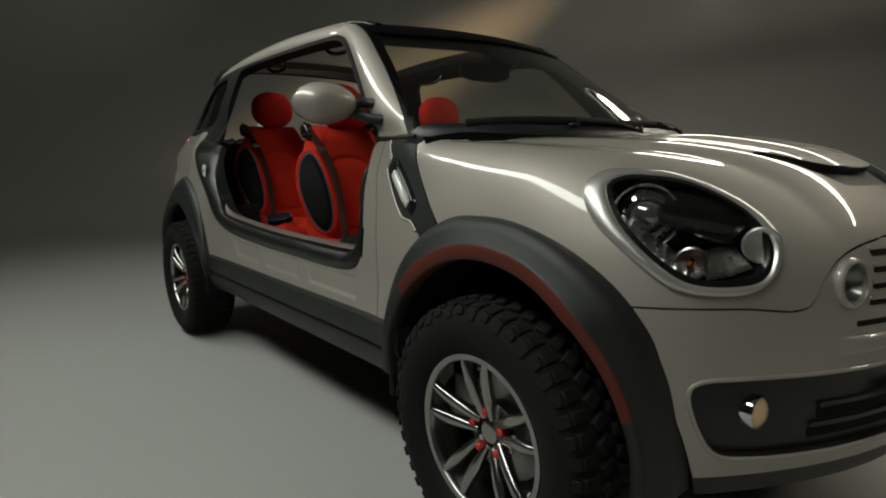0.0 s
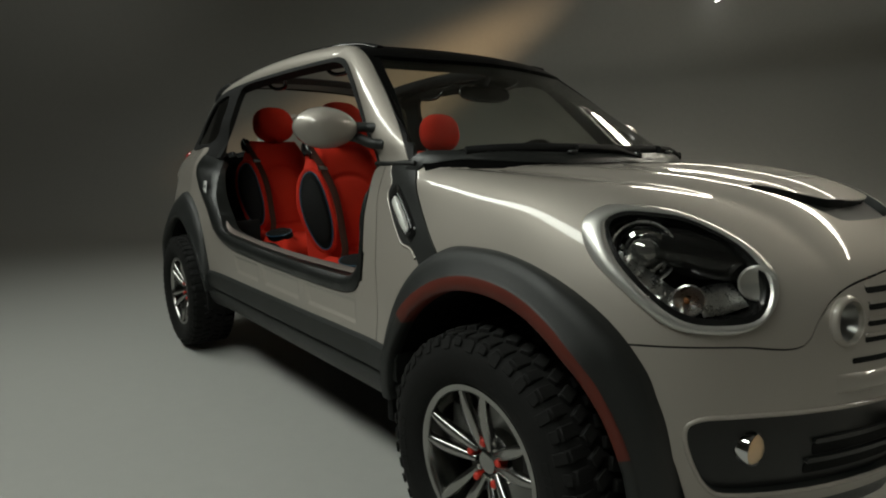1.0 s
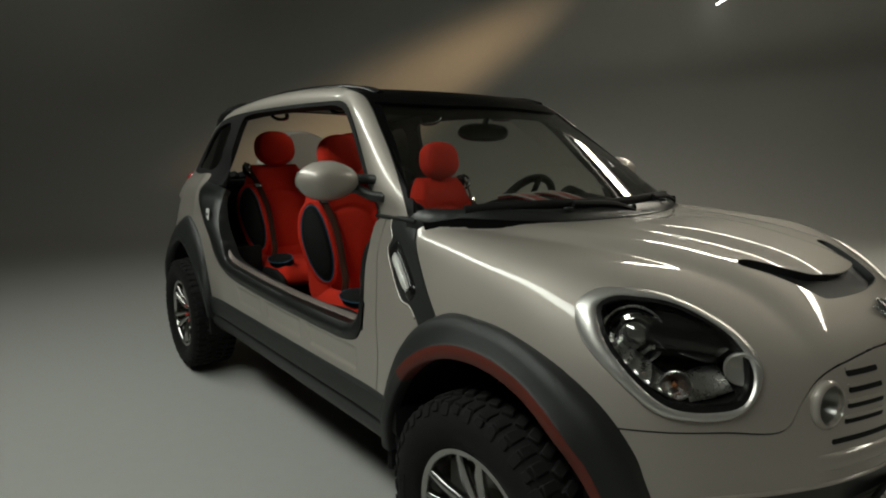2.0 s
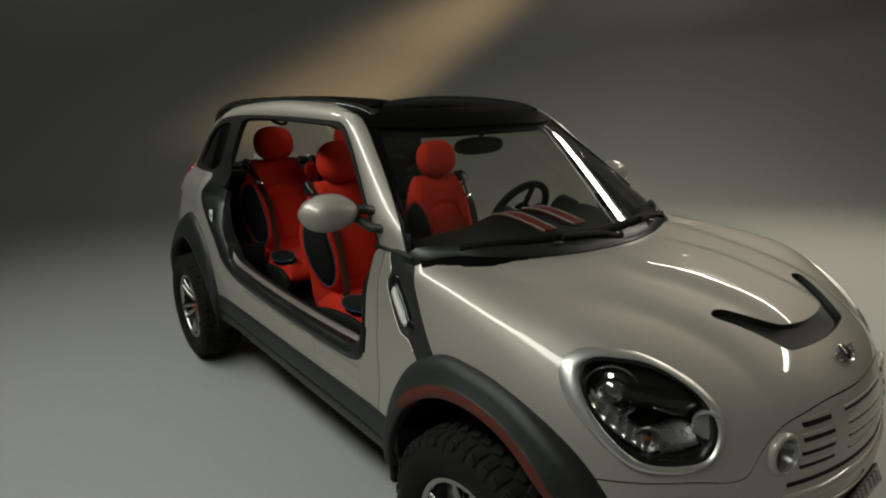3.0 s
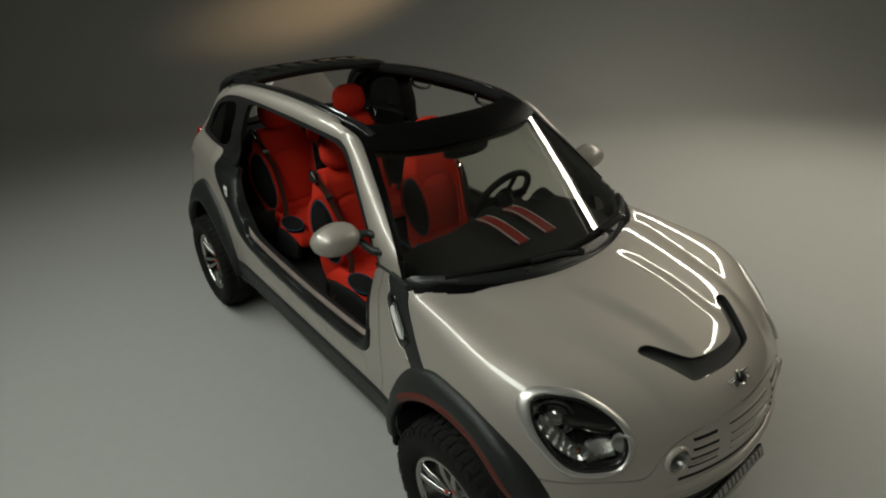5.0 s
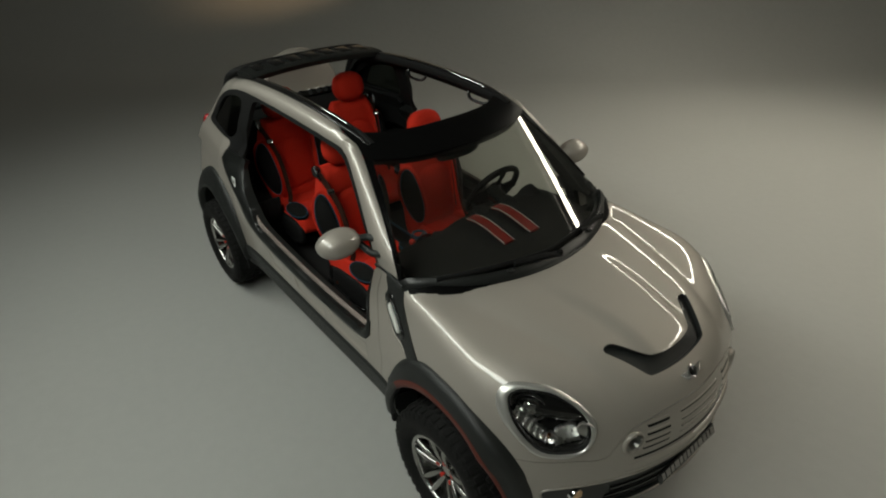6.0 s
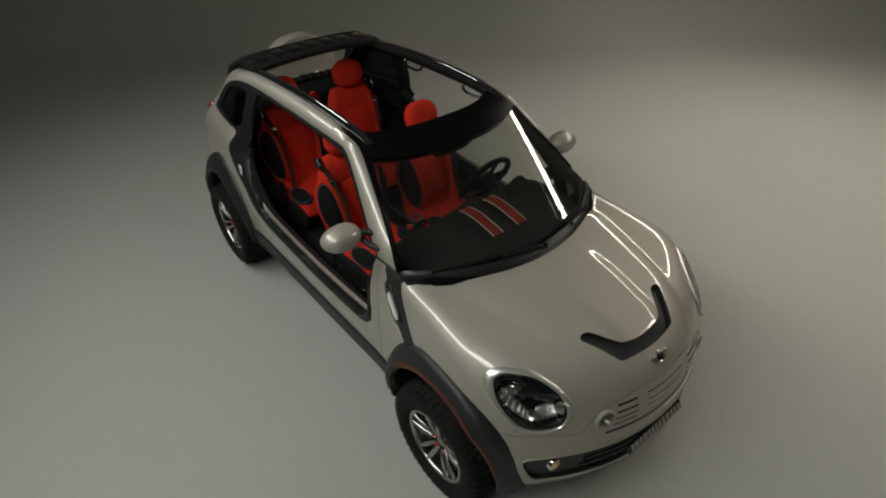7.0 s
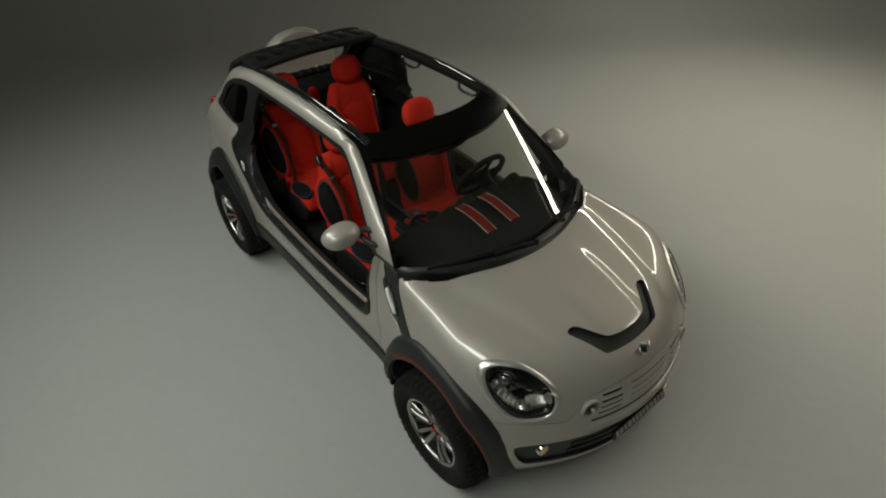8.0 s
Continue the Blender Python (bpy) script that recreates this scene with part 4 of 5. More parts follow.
NOSE = nose_net()
for k in range(4):
    z = 0.812 - 0.0335 * k
    for s in (-1, 1):
        a, b = sorted((s * (0.300 + 0.008 * k), s * 0.195))
        panel("grille_slot", MATT, [slot(a, b, z - 0.006, z + 0.006)], car, "black grille slot", lift=0.0012, thick=0.003, net=NOSE)
        panel("grille_louvre", PAINT, [slot(a, b, z + 0.006, z + 0.014)], car, "silver grille louvre", lift=0.0035, thick=0.008, net=NOSE)
    panel("grille_slot", MATT, [slot(-0.135, 0.135, z - 0.0032, z + 0.0032)], car, "black grille slot", lift=0.0012, thick=0.003, net=NOSE)
    panel("grille_louvre", PAINT, [slot(-0.135, 0.135, z + 0.0032, z + 0.009)], car, "silver grille louvre", lift=0.0035, thick=0.008, net=NOSE)
panel("lower_grille_slot", MATT, [slot(-0.36, 0.36, 0.664, 0.676)], car, "black slot below the grille", lift=0.0012, thick=0.003, net=NOSE)
panel("bumper_bar", PAINT, [slot(-0.40, 0.40, 0.605, 0.645)], car, "raised silver bumper bar", thick=0.02, net=NOSE,
      dome=lambda v: 0.012 * np.sqrt(np.clip(1 - ((v[:, 2] - 0.625) / 0.02) ** 2, 0, 1)) * np.clip((0.40 - np.abs(v[:, 1])) / 0.07, 0, 1) ** 0.7)
for side in (-1, 1):
    p, n = on_nose(side * 0.365, 0.754)
    m = facing(p, (n * 0.6 + Vector((1, 0, 0)) * 0.4))
    v, f = lathe([(0.042, -0.012), (0.0425, 0.003), (0.044, 0.006), (0.048, 0.006), (0.052, 0.003), (0.055, -0.004), (0.05, -0.02)], 40, "z")
    raw("driving_lamp", moved(v, m), f, PAINT, car, "round silver driving lamp")
    v, f = lathe([(0.0, 0.010), (0.02, 0.009), (0.034, 0.006), (0.045, 0.003)], 32, "z")
    raw("driving_lamp_glass", moved(v, m), f, CLEAR, car, "domed clear lamp glass")
    v, f = lathe([(0.0, -0.045), (0.012, -0.043), (0.028, -0.032), (0.039, -0.014), (0.0455, 0.002)], 32, "z")
    raw("driving_lamp_bowl", moved(v, m), f, FACET, car, "chrome lamp bowl")
    p, n = on_nose(side * 0.568, 0.499, -0.020)
    m = facing(p, Vector((1, side * 0.08, 0.02)))
    v, f = lathe([(0.0, 0.000), (0.020, 0.003), (0.030, 0.006), (0.034, 0.009), (0.037, 0.005), (0.037, -0.025)], 36, "z")
    raw("fog_lamp", moved(v, m), f, CHROME, car, "round chrome fog lamp")
    v, f = lathe([(0.0, 0.020), (0.014, 0.018), (0.025, 0.013), (0.032, 0.006)], 32, "z")
    raw("fog_lamp_lens", moved(v, m), f, FOGLENS, car, "domed fog lamp lens in a warm lit tone")
for z, reach in ((0.482, 0.435), (0.440, 0.455)):
    for a, b in ((-reach, -0.02), (0.02, reach)):
        panel("lower_grille_slot", MATT, [slot(a, b, z - 0.013, z + 0.013)], car, "black lower grille slot", lift=-0.0165, thick=0.002, net=NOSE)
        panel("lower_grille_bar", TRIM, [slot(a, b, z + 0.014, z + 0.024)], car, "dark lower grille bar", lift=-0.011, thick=0.008, net=NOSE)
mouth_line = [on_nose(q[0], q[1], 0.0)[0] for q in MOUTH]
tube("mouth_edge", mouth_line, (0.005, 0.005), PAINT, car, "rounded silver edge of the lower grille", 8, (1, 0, 0), True)
p, n = on_nose(-0.02, 0.496, -0.006)
m = facing(p, Vector((1, 0, 0.45)))
plate_frame = box("plate_frame", (0.43, 0.052, 0.012), m, BLACK, car, "black number plate holder with pale bars", 0.004)
bm = bmesh.new()
random.seed(5)
x = -0.195
while x < 0.185:
    w = random.choice((0.022, 0.028, 0.018))
    add_box(bm, (w, 0.030, 0.003), m @ Matrix.Translation((x + w / 2, 0, 0.0075)))
    x += w + 0.010
part("plate_bars", bm, PALE, plate_frame, "pale bars")
p, n = on_nose(0.0, 0.905, 0.004)
m = facing(p, n)
v, f = lathe([(0.0, 0.010), (0.012, 0.009), (0.020, 0.005), (0.024, 0.0)], 28, "z")
badge = raw("badge", moved(v, m), f, BLACK, car, "round badge with chrome wings")
v, f = lathe([(0.019, 0.006), (0.024, 0.009), (0.028, 0.005), (0.028, 0.0)], 28, "z")
raw("badge_ring", moved(v, m), f, CHROME, badge, "chrome ring")
for s in (-1, 1):
    bm = bmesh.new()
    for k in range(4):
        add_box(bm, (0.040 - 0.006 * k, 0.006, 0.006), m @ Matrix.Translation((s * (0.048 - 0.004 * k), 0.012 - 0.009 * k, 0.003)), 0.0015, 1)
    part("badge_wing", bm, CHROME, badge, "chrome wing")


# ---- side lamps, mirrors, sill details ----
def on_side(x, z, side, out=0.0):
    w = float(half_width(np.array([x]), np.array([z]))[0])
    p = np.array([[x, side * w, z]])
    n = normals(p)[0]
    return Vector(p[0] + n * out), Vector(n)


def side_lamp(side):
    loops = []
    for grow, out in ((1.0, 0.002), (1.0, 0.012), (0.86, 0.018), (0.5, 0.021), (0.05, 0.022)):
        loop = []
        for i in range(28):
            a = 2 * math.pi * i / 28
            u = 0.070 * math.copysign(abs(math.cos(a)) ** 0.5, math.cos(a)) * grow
            w = 0.013 * math.copysign(abs(math.sin(a)) ** 0.5, math.sin(a)) * grow
            x = 0.858 + u * 0.80 + w * 0.60
            z = 0.932 - u * 0.66 + w * 0.75
            p, n = on_side(x, z, side, out + 0.004)
            loop.append(tuple(p))
        loops.append(loop)
    v, f = rings(loops)
    bm = bmesh.new()
    vs = [bm.verts.new(p) for p in v]
    for q in f:
        bm.faces.new([vs[i] for i in q])
    lamp_ob = part("side_indicator", bm, PEARL, car, "frosted oblong side indicator")
    ring = []
    for i in range(28):
        a = 2 * math.pi * i / 28
        u = 0.077 * math.copysign(abs(math.cos(a)) ** 0.5, math.cos(a))
        w = 0.019 * math.copysign(abs(math.sin(a)) ** 0.5, math.sin(a))
        p, n = on_side(0.858 + u * 0.80 + w * 0.6, 0.932 - u * 0.66 + w * 0.75, side, 0.008)
        ring.append(tuple(p))
    back = []
    for grow, out in ((1.0, -0.004), (1.0, 0.006), (0.94, 0.009), (0.05, 0.009)):
        loop = []
        for i in range(28):
            a = 2 * math.pi * i / 28
            u = 0.104 * grow * math.copysign(abs(math.cos(a)) ** 0.45, math.cos(a))
            w = 0.031 * grow * math.copysign(abs(math.sin(a)) ** 0.45, math.sin(a))
            p, n = on_side(0.856 + u * 0.80 + w * 0.6, 0.937 - u * 0.66 + w * 0.75, side, out)
            loop.append(tuple(p))
        back.append(loop)
    v, f = rings(back)
    raw("indicator_recess", v, f, BLACK, lamp_ob, "black recess panel")
    tube("indicator_surround", ring, (0.007, 0.007), BLACK, lamp_ob, "black surround", 8, (0, 1, 0), True)


def mirror(side):
    c = Vector((0.535, side * 0.828, 1.203))
    loops = []
    for t in np.linspace(0, 1, 14):
        x = 0.085 * math.sin(t * math.pi / 2)
        k = math.cos(t * math.pi / 2) ** 0.75
        loops.append([(c.x + x - 0.02, c.y + side * math.cos(a) * 0.110 * k, c.z + math.sin(a) * 0.068 * k * (1 - 0.06 * side * math.cos(a)))
                      for a in np.linspace(0, 2 * math.pi, 40, endpoint=False)])
    back = []
    for t, x in ((1.0, -0.022), (0.96, -0.045), (0.90, -0.052)):
        back.append([(c.x + x, c.y + side * math.cos(a) * 0.110 * t, c.z + math.sin(a) * 0.068 * t) for a in np.linspace(0, 2 * math.pi, 40, endpoint=False)])
    v, f = rings(list(reversed(back)) + loops)
    bm = bmesh.new()
    vs = [bm.verts.new(p) for p in v]
    for q in f:
        bm.faces.new([vs[i] for i in q])
    shell = part("wing_mirror", bm, PAINT, car, "silver oval wing mirror on two black stalks", sharp=60)
    v, f = rings([[(c.x - 0.053 - d, c.y + math.cos(a) * 0.094 * k, c.z + math.sin(a) * 0.056 * k) for a in np.linspace(0, 2 * math.pi, 40, endpoint=False)] for d, k in ((0, 1), (0.002, 0.98), (0.002, 0.02))])
    raw("mirror_glass", v, f, MIRROR, shell, "mirror glass")
    for z0, tip in ((1.210, (0.596, 0.672, 1.202)), (1.176, (0.645, 0.692, 1.148))):
        tube("mirror_stalk", spline([(0.520, side * 0.750, z0), (0.548, side * 0.730, z0 - 0.003), (tip[0] - 0.03, side * (tip[1] + 0.022), tip[2] + 0.004), (tip[0], side * tip[1], tip[2]),
                                     (tip[0] + 0.014, side * (tip[1] - 0.008), tip[2] - 0.004)], 8),
             lambda t: (0.0175 * math.sqrt(max(0.02, 1 - max(0, (t - 0.86) / 0.14) ** 2)),) * 2, PLASTIC, shell, "grey-black mirror stalk", 14)


for side in (-1, 1):
    side_lamp(side)
    mirror(side)
    tube("belt_strip", [on_side(x, 1.084, side, 0.003)[0] for x in np.linspace(0.625, 0.86, 12)], (0.006, 0.007), PLASTIC, car, "grey-black belt strip", 8)
    edge = spline([(0.719, 1.080), (0.725, 1.055), (0.752, 1.022), (0.745, 0.988), (0.785, 0.935), (0.827, 0.888), (0.874, 0.847), (0.925, 0.839), (0.965, 0.815)], 6)
    tube("panel_edge", [on_side(x, z, side, 0.002)[0] for x, z in edge], (0.0045, 0.0045), PAINT, car, "rounded silver panel edge", 8)
    # sill plate, sticker and tail lamp
    line = [on_side(x, z, side, -0.012)[0] for x, z in ((-0.80, 0.842), (-0.66, 0.762), (-0.45, 0.738), (-0.1, 0.722), (0.25, 0.716), (0.58, 0.716))]
    tube("sill_plate", spline([(q.x, q.y - side * 0.022, q.z + 0.002) for q in line], 6), (0.0135, 0.004), PLATE, car, "brushed metal sill plate", 10, (0, side * 0.6, 1), power=4)
    p, n = on_side(-0.936, 0.965, side, 0.004)
    box("sticker", (0.05, 0.062, 0.002), facing(p, n), WHITE, car, "small white sticker with grey bars", 0.0)
    box("sticker_bar", (0.03, 0.014, 0.001), facing(p + n * 0.0025, n), STEEL, car, "grey bar", 0.0)
    v, f = cushion((0.05, 0.05, 0.14))
    raw("tail_lamp", moved(v, pose(-1.775, side * 0.615, 1.03, 0, 14, 0)), f, TAIL, car, "upright red tail lamp")


# ---- roof rails, rear beam, wipers, spare wheel ----
for side in (-1, 1):
    line = []
    for x in np.linspace(-1.36, 0.30, 32):
        y = 0.488
        q = np.stack([np.full(400, x), np.full(400, side * y), np.linspace(1.3, 1.75, 400)], 1)
        k = int(np.argmax(body(q) > 0))
        line.append((x, side * y, q[k, 2] + 0.006))
    tube("roof_rail", line, lambda t: (0.026 * min(1, (1.04 - t) * 6), 0.012 * min(1, (1.04 - t) * 6)), BLACK, car, "gloss black roof rail", 12, power=3)
    tube("roof_rail_insert", [(p[0], p[1] - side * 0.012, p[2] + 0.011) for p in line[4:-4]], (0.005, 0.004), CHROME, car, "thin bright roof rail insert", 8)
    inner = [(x, side * 0.468, z) for x, _, z in [(p[0], 0, p[2] - 0.02) for p in line]]
    tube("rail_seal", inner, (0.02, 0.03), MATT, car, "black rail seal", 10, power=3)
    for x in (-0.62, 0.02):
        y = side * 0.515
        handle = tube("grab_handle", spline([(x - 0.10, y, 1.535), (x - 0.095, y - side * 0.02, 1.49), (x - 0.05, y - side * 0.035, 1.468), (x + 0.05, y - side * 0.035, 1.466),
                                             (x + 0.095, y - side * 0.02, 1.485), (x + 0.10, y, 1.53)], 6), (0.011, 0.009), BLACK, car, "black folding grab handle", 10)

beam = []
for y in np.linspace(-0.50, 0.50, 24):
    z = 1.585 - 0.10 * y * y
    beam.append([(-1.04 + dx - 0.06 * (0.25 - y * y), y, z + dz) for dx, dz in ((0, -0.01), (0.005, 0.006), (-0.01, 0.014), (-0.12, 0.016), (-0.235, 0.004), (-0.25, -0.012), (-0.235, -0.03), (-0.12, -0.03), (-0.01, -0.028))])
v, f = rings(beam)
rear_beam = raw("rear_roof_beam", v, f, TRIM, car, "black rear roof beam with moulded recesses", sharp=35)
for k in range(7):
    y = -0.39 + 0.13 * k
    box("beam_recess", (0.13, 0.085, 0.006), pose(-1.175 - 0.06 * (0.25 - y * y) + 0.0, y, 1.601 - 0.10 * y * y, 0, 2, 0), BLACK, rear_beam, "recess", 0.002)
tailgate = box("tailgate", (0.08, 1.10, 0.50), pose(-1.86, 0, 0.86), PAINT, car, "silver tailgate", 0.03)
box("load_cover", (0.34, 1.16, 0.04), pose(-1.60, 0, 1.09), MATT, car, "black load cover", 0.012)
tube("rear_window_frame", spline([(-1.66, -0.52, 1.17), (-1.52, -0.51, 1.40), (-1.33, -0.47, 1.545), (-1.30, 0, 1.575), (-1.33, 0.47, 1.545), (-1.52, 0.51, 1.40), (-1.66, 0.52, 1.17)], 8), (0.028, 0.03), MATT, car,
     "black rear window frame", 10, (1, 0, 0.4))
v, f = lathe([(0.0, -0.115), (0.12, -0.112), (0.22, -0.098), (0.29, -0.072), (0.335, -0.03), (0.35, 0.02), (0.35, 0.10), (0.335, 0.12), (0.0, 0.12)], 72, "x")
spare = raw("spare_wheel_cover", moved(v, pose(-2.04, 0.25, 1.10)), f, PAINT, car, "silver domed spare wheel cover on the tailgate")
v, f = lathe([(0.352, 0.03), (0.358, 0.035), (0.358, 0.06), (0.352, 0.065)], 72, "x")
raw("cover_band", moved(v, pose(-2.04, 0.25, 1.10)), f, PAINT, spare, "silver band")


def screen_point(y, up, out=0.0):
    """A point of the windscreen: up metres along it from its base."""
    x = 1.112 - 0.5 * y * y - up * 0.854
    z = 1.104 + up * 0.52
    p = np.array([[x, y, z]])
    n = normals(p)[0]
    q = p[0] + np.linspace(-0.12, 0.12, 400)[:, None] * n
    k = int(np.argmax(body(q) > 0))
    return Vector(q[k] + n * out)


for y0, y1, y2, name in ((0.02, -0.24, -0.58, "wiper"), (0.46, 0.22, -0.10, "wiper")):
    base = screen_point(y0, -0.03, 0.006)
    mid = screen_point(y1, 0.004, 0.020)
    w = tube(name, spline([base, base.lerp(mid, 0.4) + Vector((0, 0, 0.012)), mid], 8), lambda t: (0.020 - 0.007 * t, 0.012), MATT, car, "black windscreen wiper", 8)
    tube("wiper_blade", spline([screen_point(y2 + (y0 - 0.03 - y2) * t, 0.004 + 0.012 * math.sin(3 * t), 0.010) for t in np.linspace(0, 1, 8)], 4), (0.012, 0.018), MATT, w, "black rubber blade", 8)
    v, f = lathe([(0, 0.02), (0.012, 0.02), (0.017, 0.012), (0.017, -0.01)], 16, "z")
    raw("wiper_pivot", moved(v, Matrix.Translation(base)), f, BLACK, w, "pivot cap")
for y in (-0.28, 0.28):
    p = Vector((1.150 - 0.525 * y * y, y, 1.118))
    v, f = cushion((0.014, 0.018, 0.006), n=(14, 8))
    raw("washer_jet", moved(v, Matrix.Translation(p)), f, TRIM, car, "small black washer jet")


# ---- seats ----
def shaped(loops, name, mat, parent, label=""):
    v, f = rings(loops)
    bm = bmesh.new()
    vs = [bm.verts.new(tuple(p)) for p in v]
    for q in f:
        bm.faces.new([vs[i] for i in q])
    return part(name, bm, mat, parent, label, sharp=60)


INSERT = np.array([(-0.148, 0.02), (-0.150, 0.20), (-0.150, 0.38)] + [(-0.150 * math.cos(a), 0.38 + 0.125 * math.sin(a)) for a in np.linspace(0.15, math.pi - 0.15, 13)]
                  + [(0.150, 0.38), (0.150, 0.20), (0.148, 0.02)])


def seat_width(h):
    """Half the backrest's width, falling away to the shoulders."""
    return float(curve(np.array([h]), [0.0, 0.12, 0.34, 0.48, 0.56, 0.62, 0.66], [0.205, 0.226, 0.226, 0.212, 0.190, 0.165, 0.145])[0])


def seat_relief(y, h):
    """Puffed panels of the backrest, with sewn grooves between them."""
    d = float(sdf(np.array([[y, h]]), INSERT)[0])
    r = 0.010 * min(max(-d / 0.05, 0), 1) ** 0.6 - 0.011 * math.exp(-(d / 0.009) ** 2)
    if d < 0:
        for c in (0.155, 0.07):
            r -= 0.010 * math.exp(-((h - c - 0.9 * y * y) / 0.009) ** 2)
    return r


def build_seat():
    """A seat about the foot of its backrest: +x ahead, the hip at the origin's height."""
    def back_line(h):
        return -0.075 - 0.13 * h - 0.05 * h * h
    frame_ob = box("seat", (0.44, 0.36, 0.10), pose(0.12, 0, -0.10), MATT, car, "red fabric bucket seat with black side pads", 0.02)
    # backrest shell: sections up the height, deeper bolsters at the sides, sewn panels
    loops = []
    for h in np.concatenate([[0.0, 0.004, 0.015], np.linspace(0.03, 0.60, 58), [0.62, 0.638, 0.652, 0.660]]):
        wid = seat_width(h)
        shrink = math.sqrt(max(0.03, 1 - ((h - 0.58) / 0.0815) ** 2)) if h > 0.58 else 1.0
        if h < 0.02:
            shrink = 0.75 + 0.25 * h / 0.02
        loop = []
        for i in range(72):
            a = 2 * math.pi * i / 72
            c, s = math.cos(a), math.sin(a)
            y = wid * math.copysign(abs(s) ** 0.80, s)
            x = 0.070 * shrink * math.copysign(abs(c) ** 0.70, c)
            if c > 0:
                sy = abs(y) / wid
                bol = math.exp(-((sy - 0.82) / 0.15) ** 2) * (1 - 0.85 * max(0, (h - 0.30) / 0.36))
                x += (0.055 * bol - 0.008 * (1 - sy ** 2)) * shrink + seat_relief(y, h) * min(1, c * 3)
            loop.append((back_line(h) + x, y, h))
        loops.append(loop)
    shaped(loops, "backrest", RED, frame_ob, "red fabric backrest with an arched sewn insert")
    # seat cushion with bolsters and a sewn centre
    loops = []
    for x in np.concatenate([[-0.06, -0.05], np.linspace(-0.03, 0.36, 28), [0.385, 0.405, 0.418, 0.424]]):
        k = math.sqrt(max(0.05, 1 - max(0, (x - 0.35) / 0.0755) ** 2)) if x > 0.35 else 1.0
        loop = []
        for i in range(56):
            a = 2 * math.pi * i / 56
            c, s = math.cos(a), math.sin(a)
            y = 0.224 * (0.88 + 0.12 * k) * math.copysign(abs(c) ** 0.7, c)
            z = (0.080 if s > 0 else 0.045) * k * math.copysign(abs(s) ** 0.7, s)
            if s > 0:
                z += 0.045 * k * math.exp(-((abs(y) / 0.224 - 0.82) / 0.20) ** 2)
                z -= 0.010 * k * math.exp(-((abs(y) - 0.125) / 0.009) ** 2)
                if abs(y) < 0.125:
                    z -= 0.008 * sum(math.exp(-((x - c0) / 0.009) ** 2) for c0 in (0.13, 0.30))
            loop.append((x, y, z + 0.025 + 0.04 * max(0, x)))
        loops.append(loop)
    shaped(loops, "seat_cushion", RED, frame_ob, "red fabric seat cushion")
    # headrest, a broad pillow tucked in below
    v, f = cushion((0.072, 0.124, 0.112), (2.6, 2.5), (40, 24))
    v = [(x, y * (1 - 0.10 * max(0, -z / 0.112) ** 2), z if z > 0 else z * 0.9) for x, y, z in v]
    raw("headrest", moved(v, pose(-0.158, 0, 0.752, 0, -10, 0)), f, RED, frame_ob, "broad rounded red headrest")
    for y in (-0.05, 0.05):
        tube("headrest_post", [(-0.17, y, 0.60), (-0.165, y, 0.70)], 0.007, CHROME, frame_ob, "chrome post", 8, (1, 0, 0))
    for s in (-1, 1):
        # oval black pad in a red rim, on the flank of the bolster
        def flank(u, w, out):
            h = 0.345 + u
            w = w - 0.16 * u
            return (back_line(h) + 0.072 + 0.66 * w + 0.75 * out, s * (seat_width(h) - 0.028 - 0.75 * w + 0.66 * out), h)
        turn_round = np.linspace(0, 2 * math.pi, 44, endpoint=False)
        loops = [[flank(0.180 * math.sin(a) * k, 0.064 * math.cos(a) * k, out) for a in turn_round] for k, out in ((1.0, -0.02), (1.0, 0.018), (0.92, 0.024), (0.6, 0.027), (0.05, 0.028))]
        pad = shaped(loops, "side_pad", NET, frame_ob, "black mesh oval side pad")
        loops = [[flank(0.180 * math.sin(a) * k, 0.064 * math.cos(a) * k, out) for a in turn_round] for k, out in ((0.80, 0.024), (0.80, 0.029), (0.76, 0.0305), (0.05, 0.031))]
        shaped(loops, "pad_insert", MATT, pad, "darker pad centre")
        tube("pad_rim", [flank(0.189 * math.sin(a), 0.073 * math.cos(a), 0.004) for a in turn_round], (0.013, 0.016), RED, frame_ob, "red padded rim", 12, (0, 1, 0), True)
        tube("pad_piping", [flank(0.181 * math.sin(a), 0.065 * math.cos(a), 0.019) for a in turn_round], (0.0035, 0.0035), BLUE, frame_ob, "thin blue piping", 6, (0, 1, 0), True)
        loops = []
        ring = []
        for k, out in ((1.0, -0.030), (1.0, -0.003), (0.9, 0.003), (0.5, 0.007), (0.05, 0.008)):
            loops.append([(0.275 + 0.125 * math.cos(a) * k, s * (0.184 - 0.050 * math.sin(a) * k + out * 0.4), 0.150 + 0.018 * math.sin(a) * k + 0.005 * math.cos(a) * k + out) for a in turn_round])
        ring = [(0.275 + 0.126 * math.cos(a), s * (0.1835 - 0.051 * math.sin(a)), 0.147 + 0.018 * math.sin(a) + 0.005 * math.cos(a)) for a in turn_round]
        shaped(loops, "cushion_pad", NET, frame_ob, "black mesh oval cushion pad")
        tube("cushion_piping", ring, (0.0035, 0.0035), BLUE, frame_ob, "thin blue piping", 6, (0, 0, 1), True)
        v, f = cushion((0.250, 0.026, 0.092), (4.0, 3.0), (32, 14))
        shield = raw("seat_valance", moved(v, pose(0.175, s * 0.222, -0.006, 0, -5, 0)), f, MATT, frame_ob, "black plastic seat side shield")
        v, f = lathe([(0.0, 0.010), (0.026, 0.009), (0.032, 0.004), (0.032, -0.01)], 24, "z")
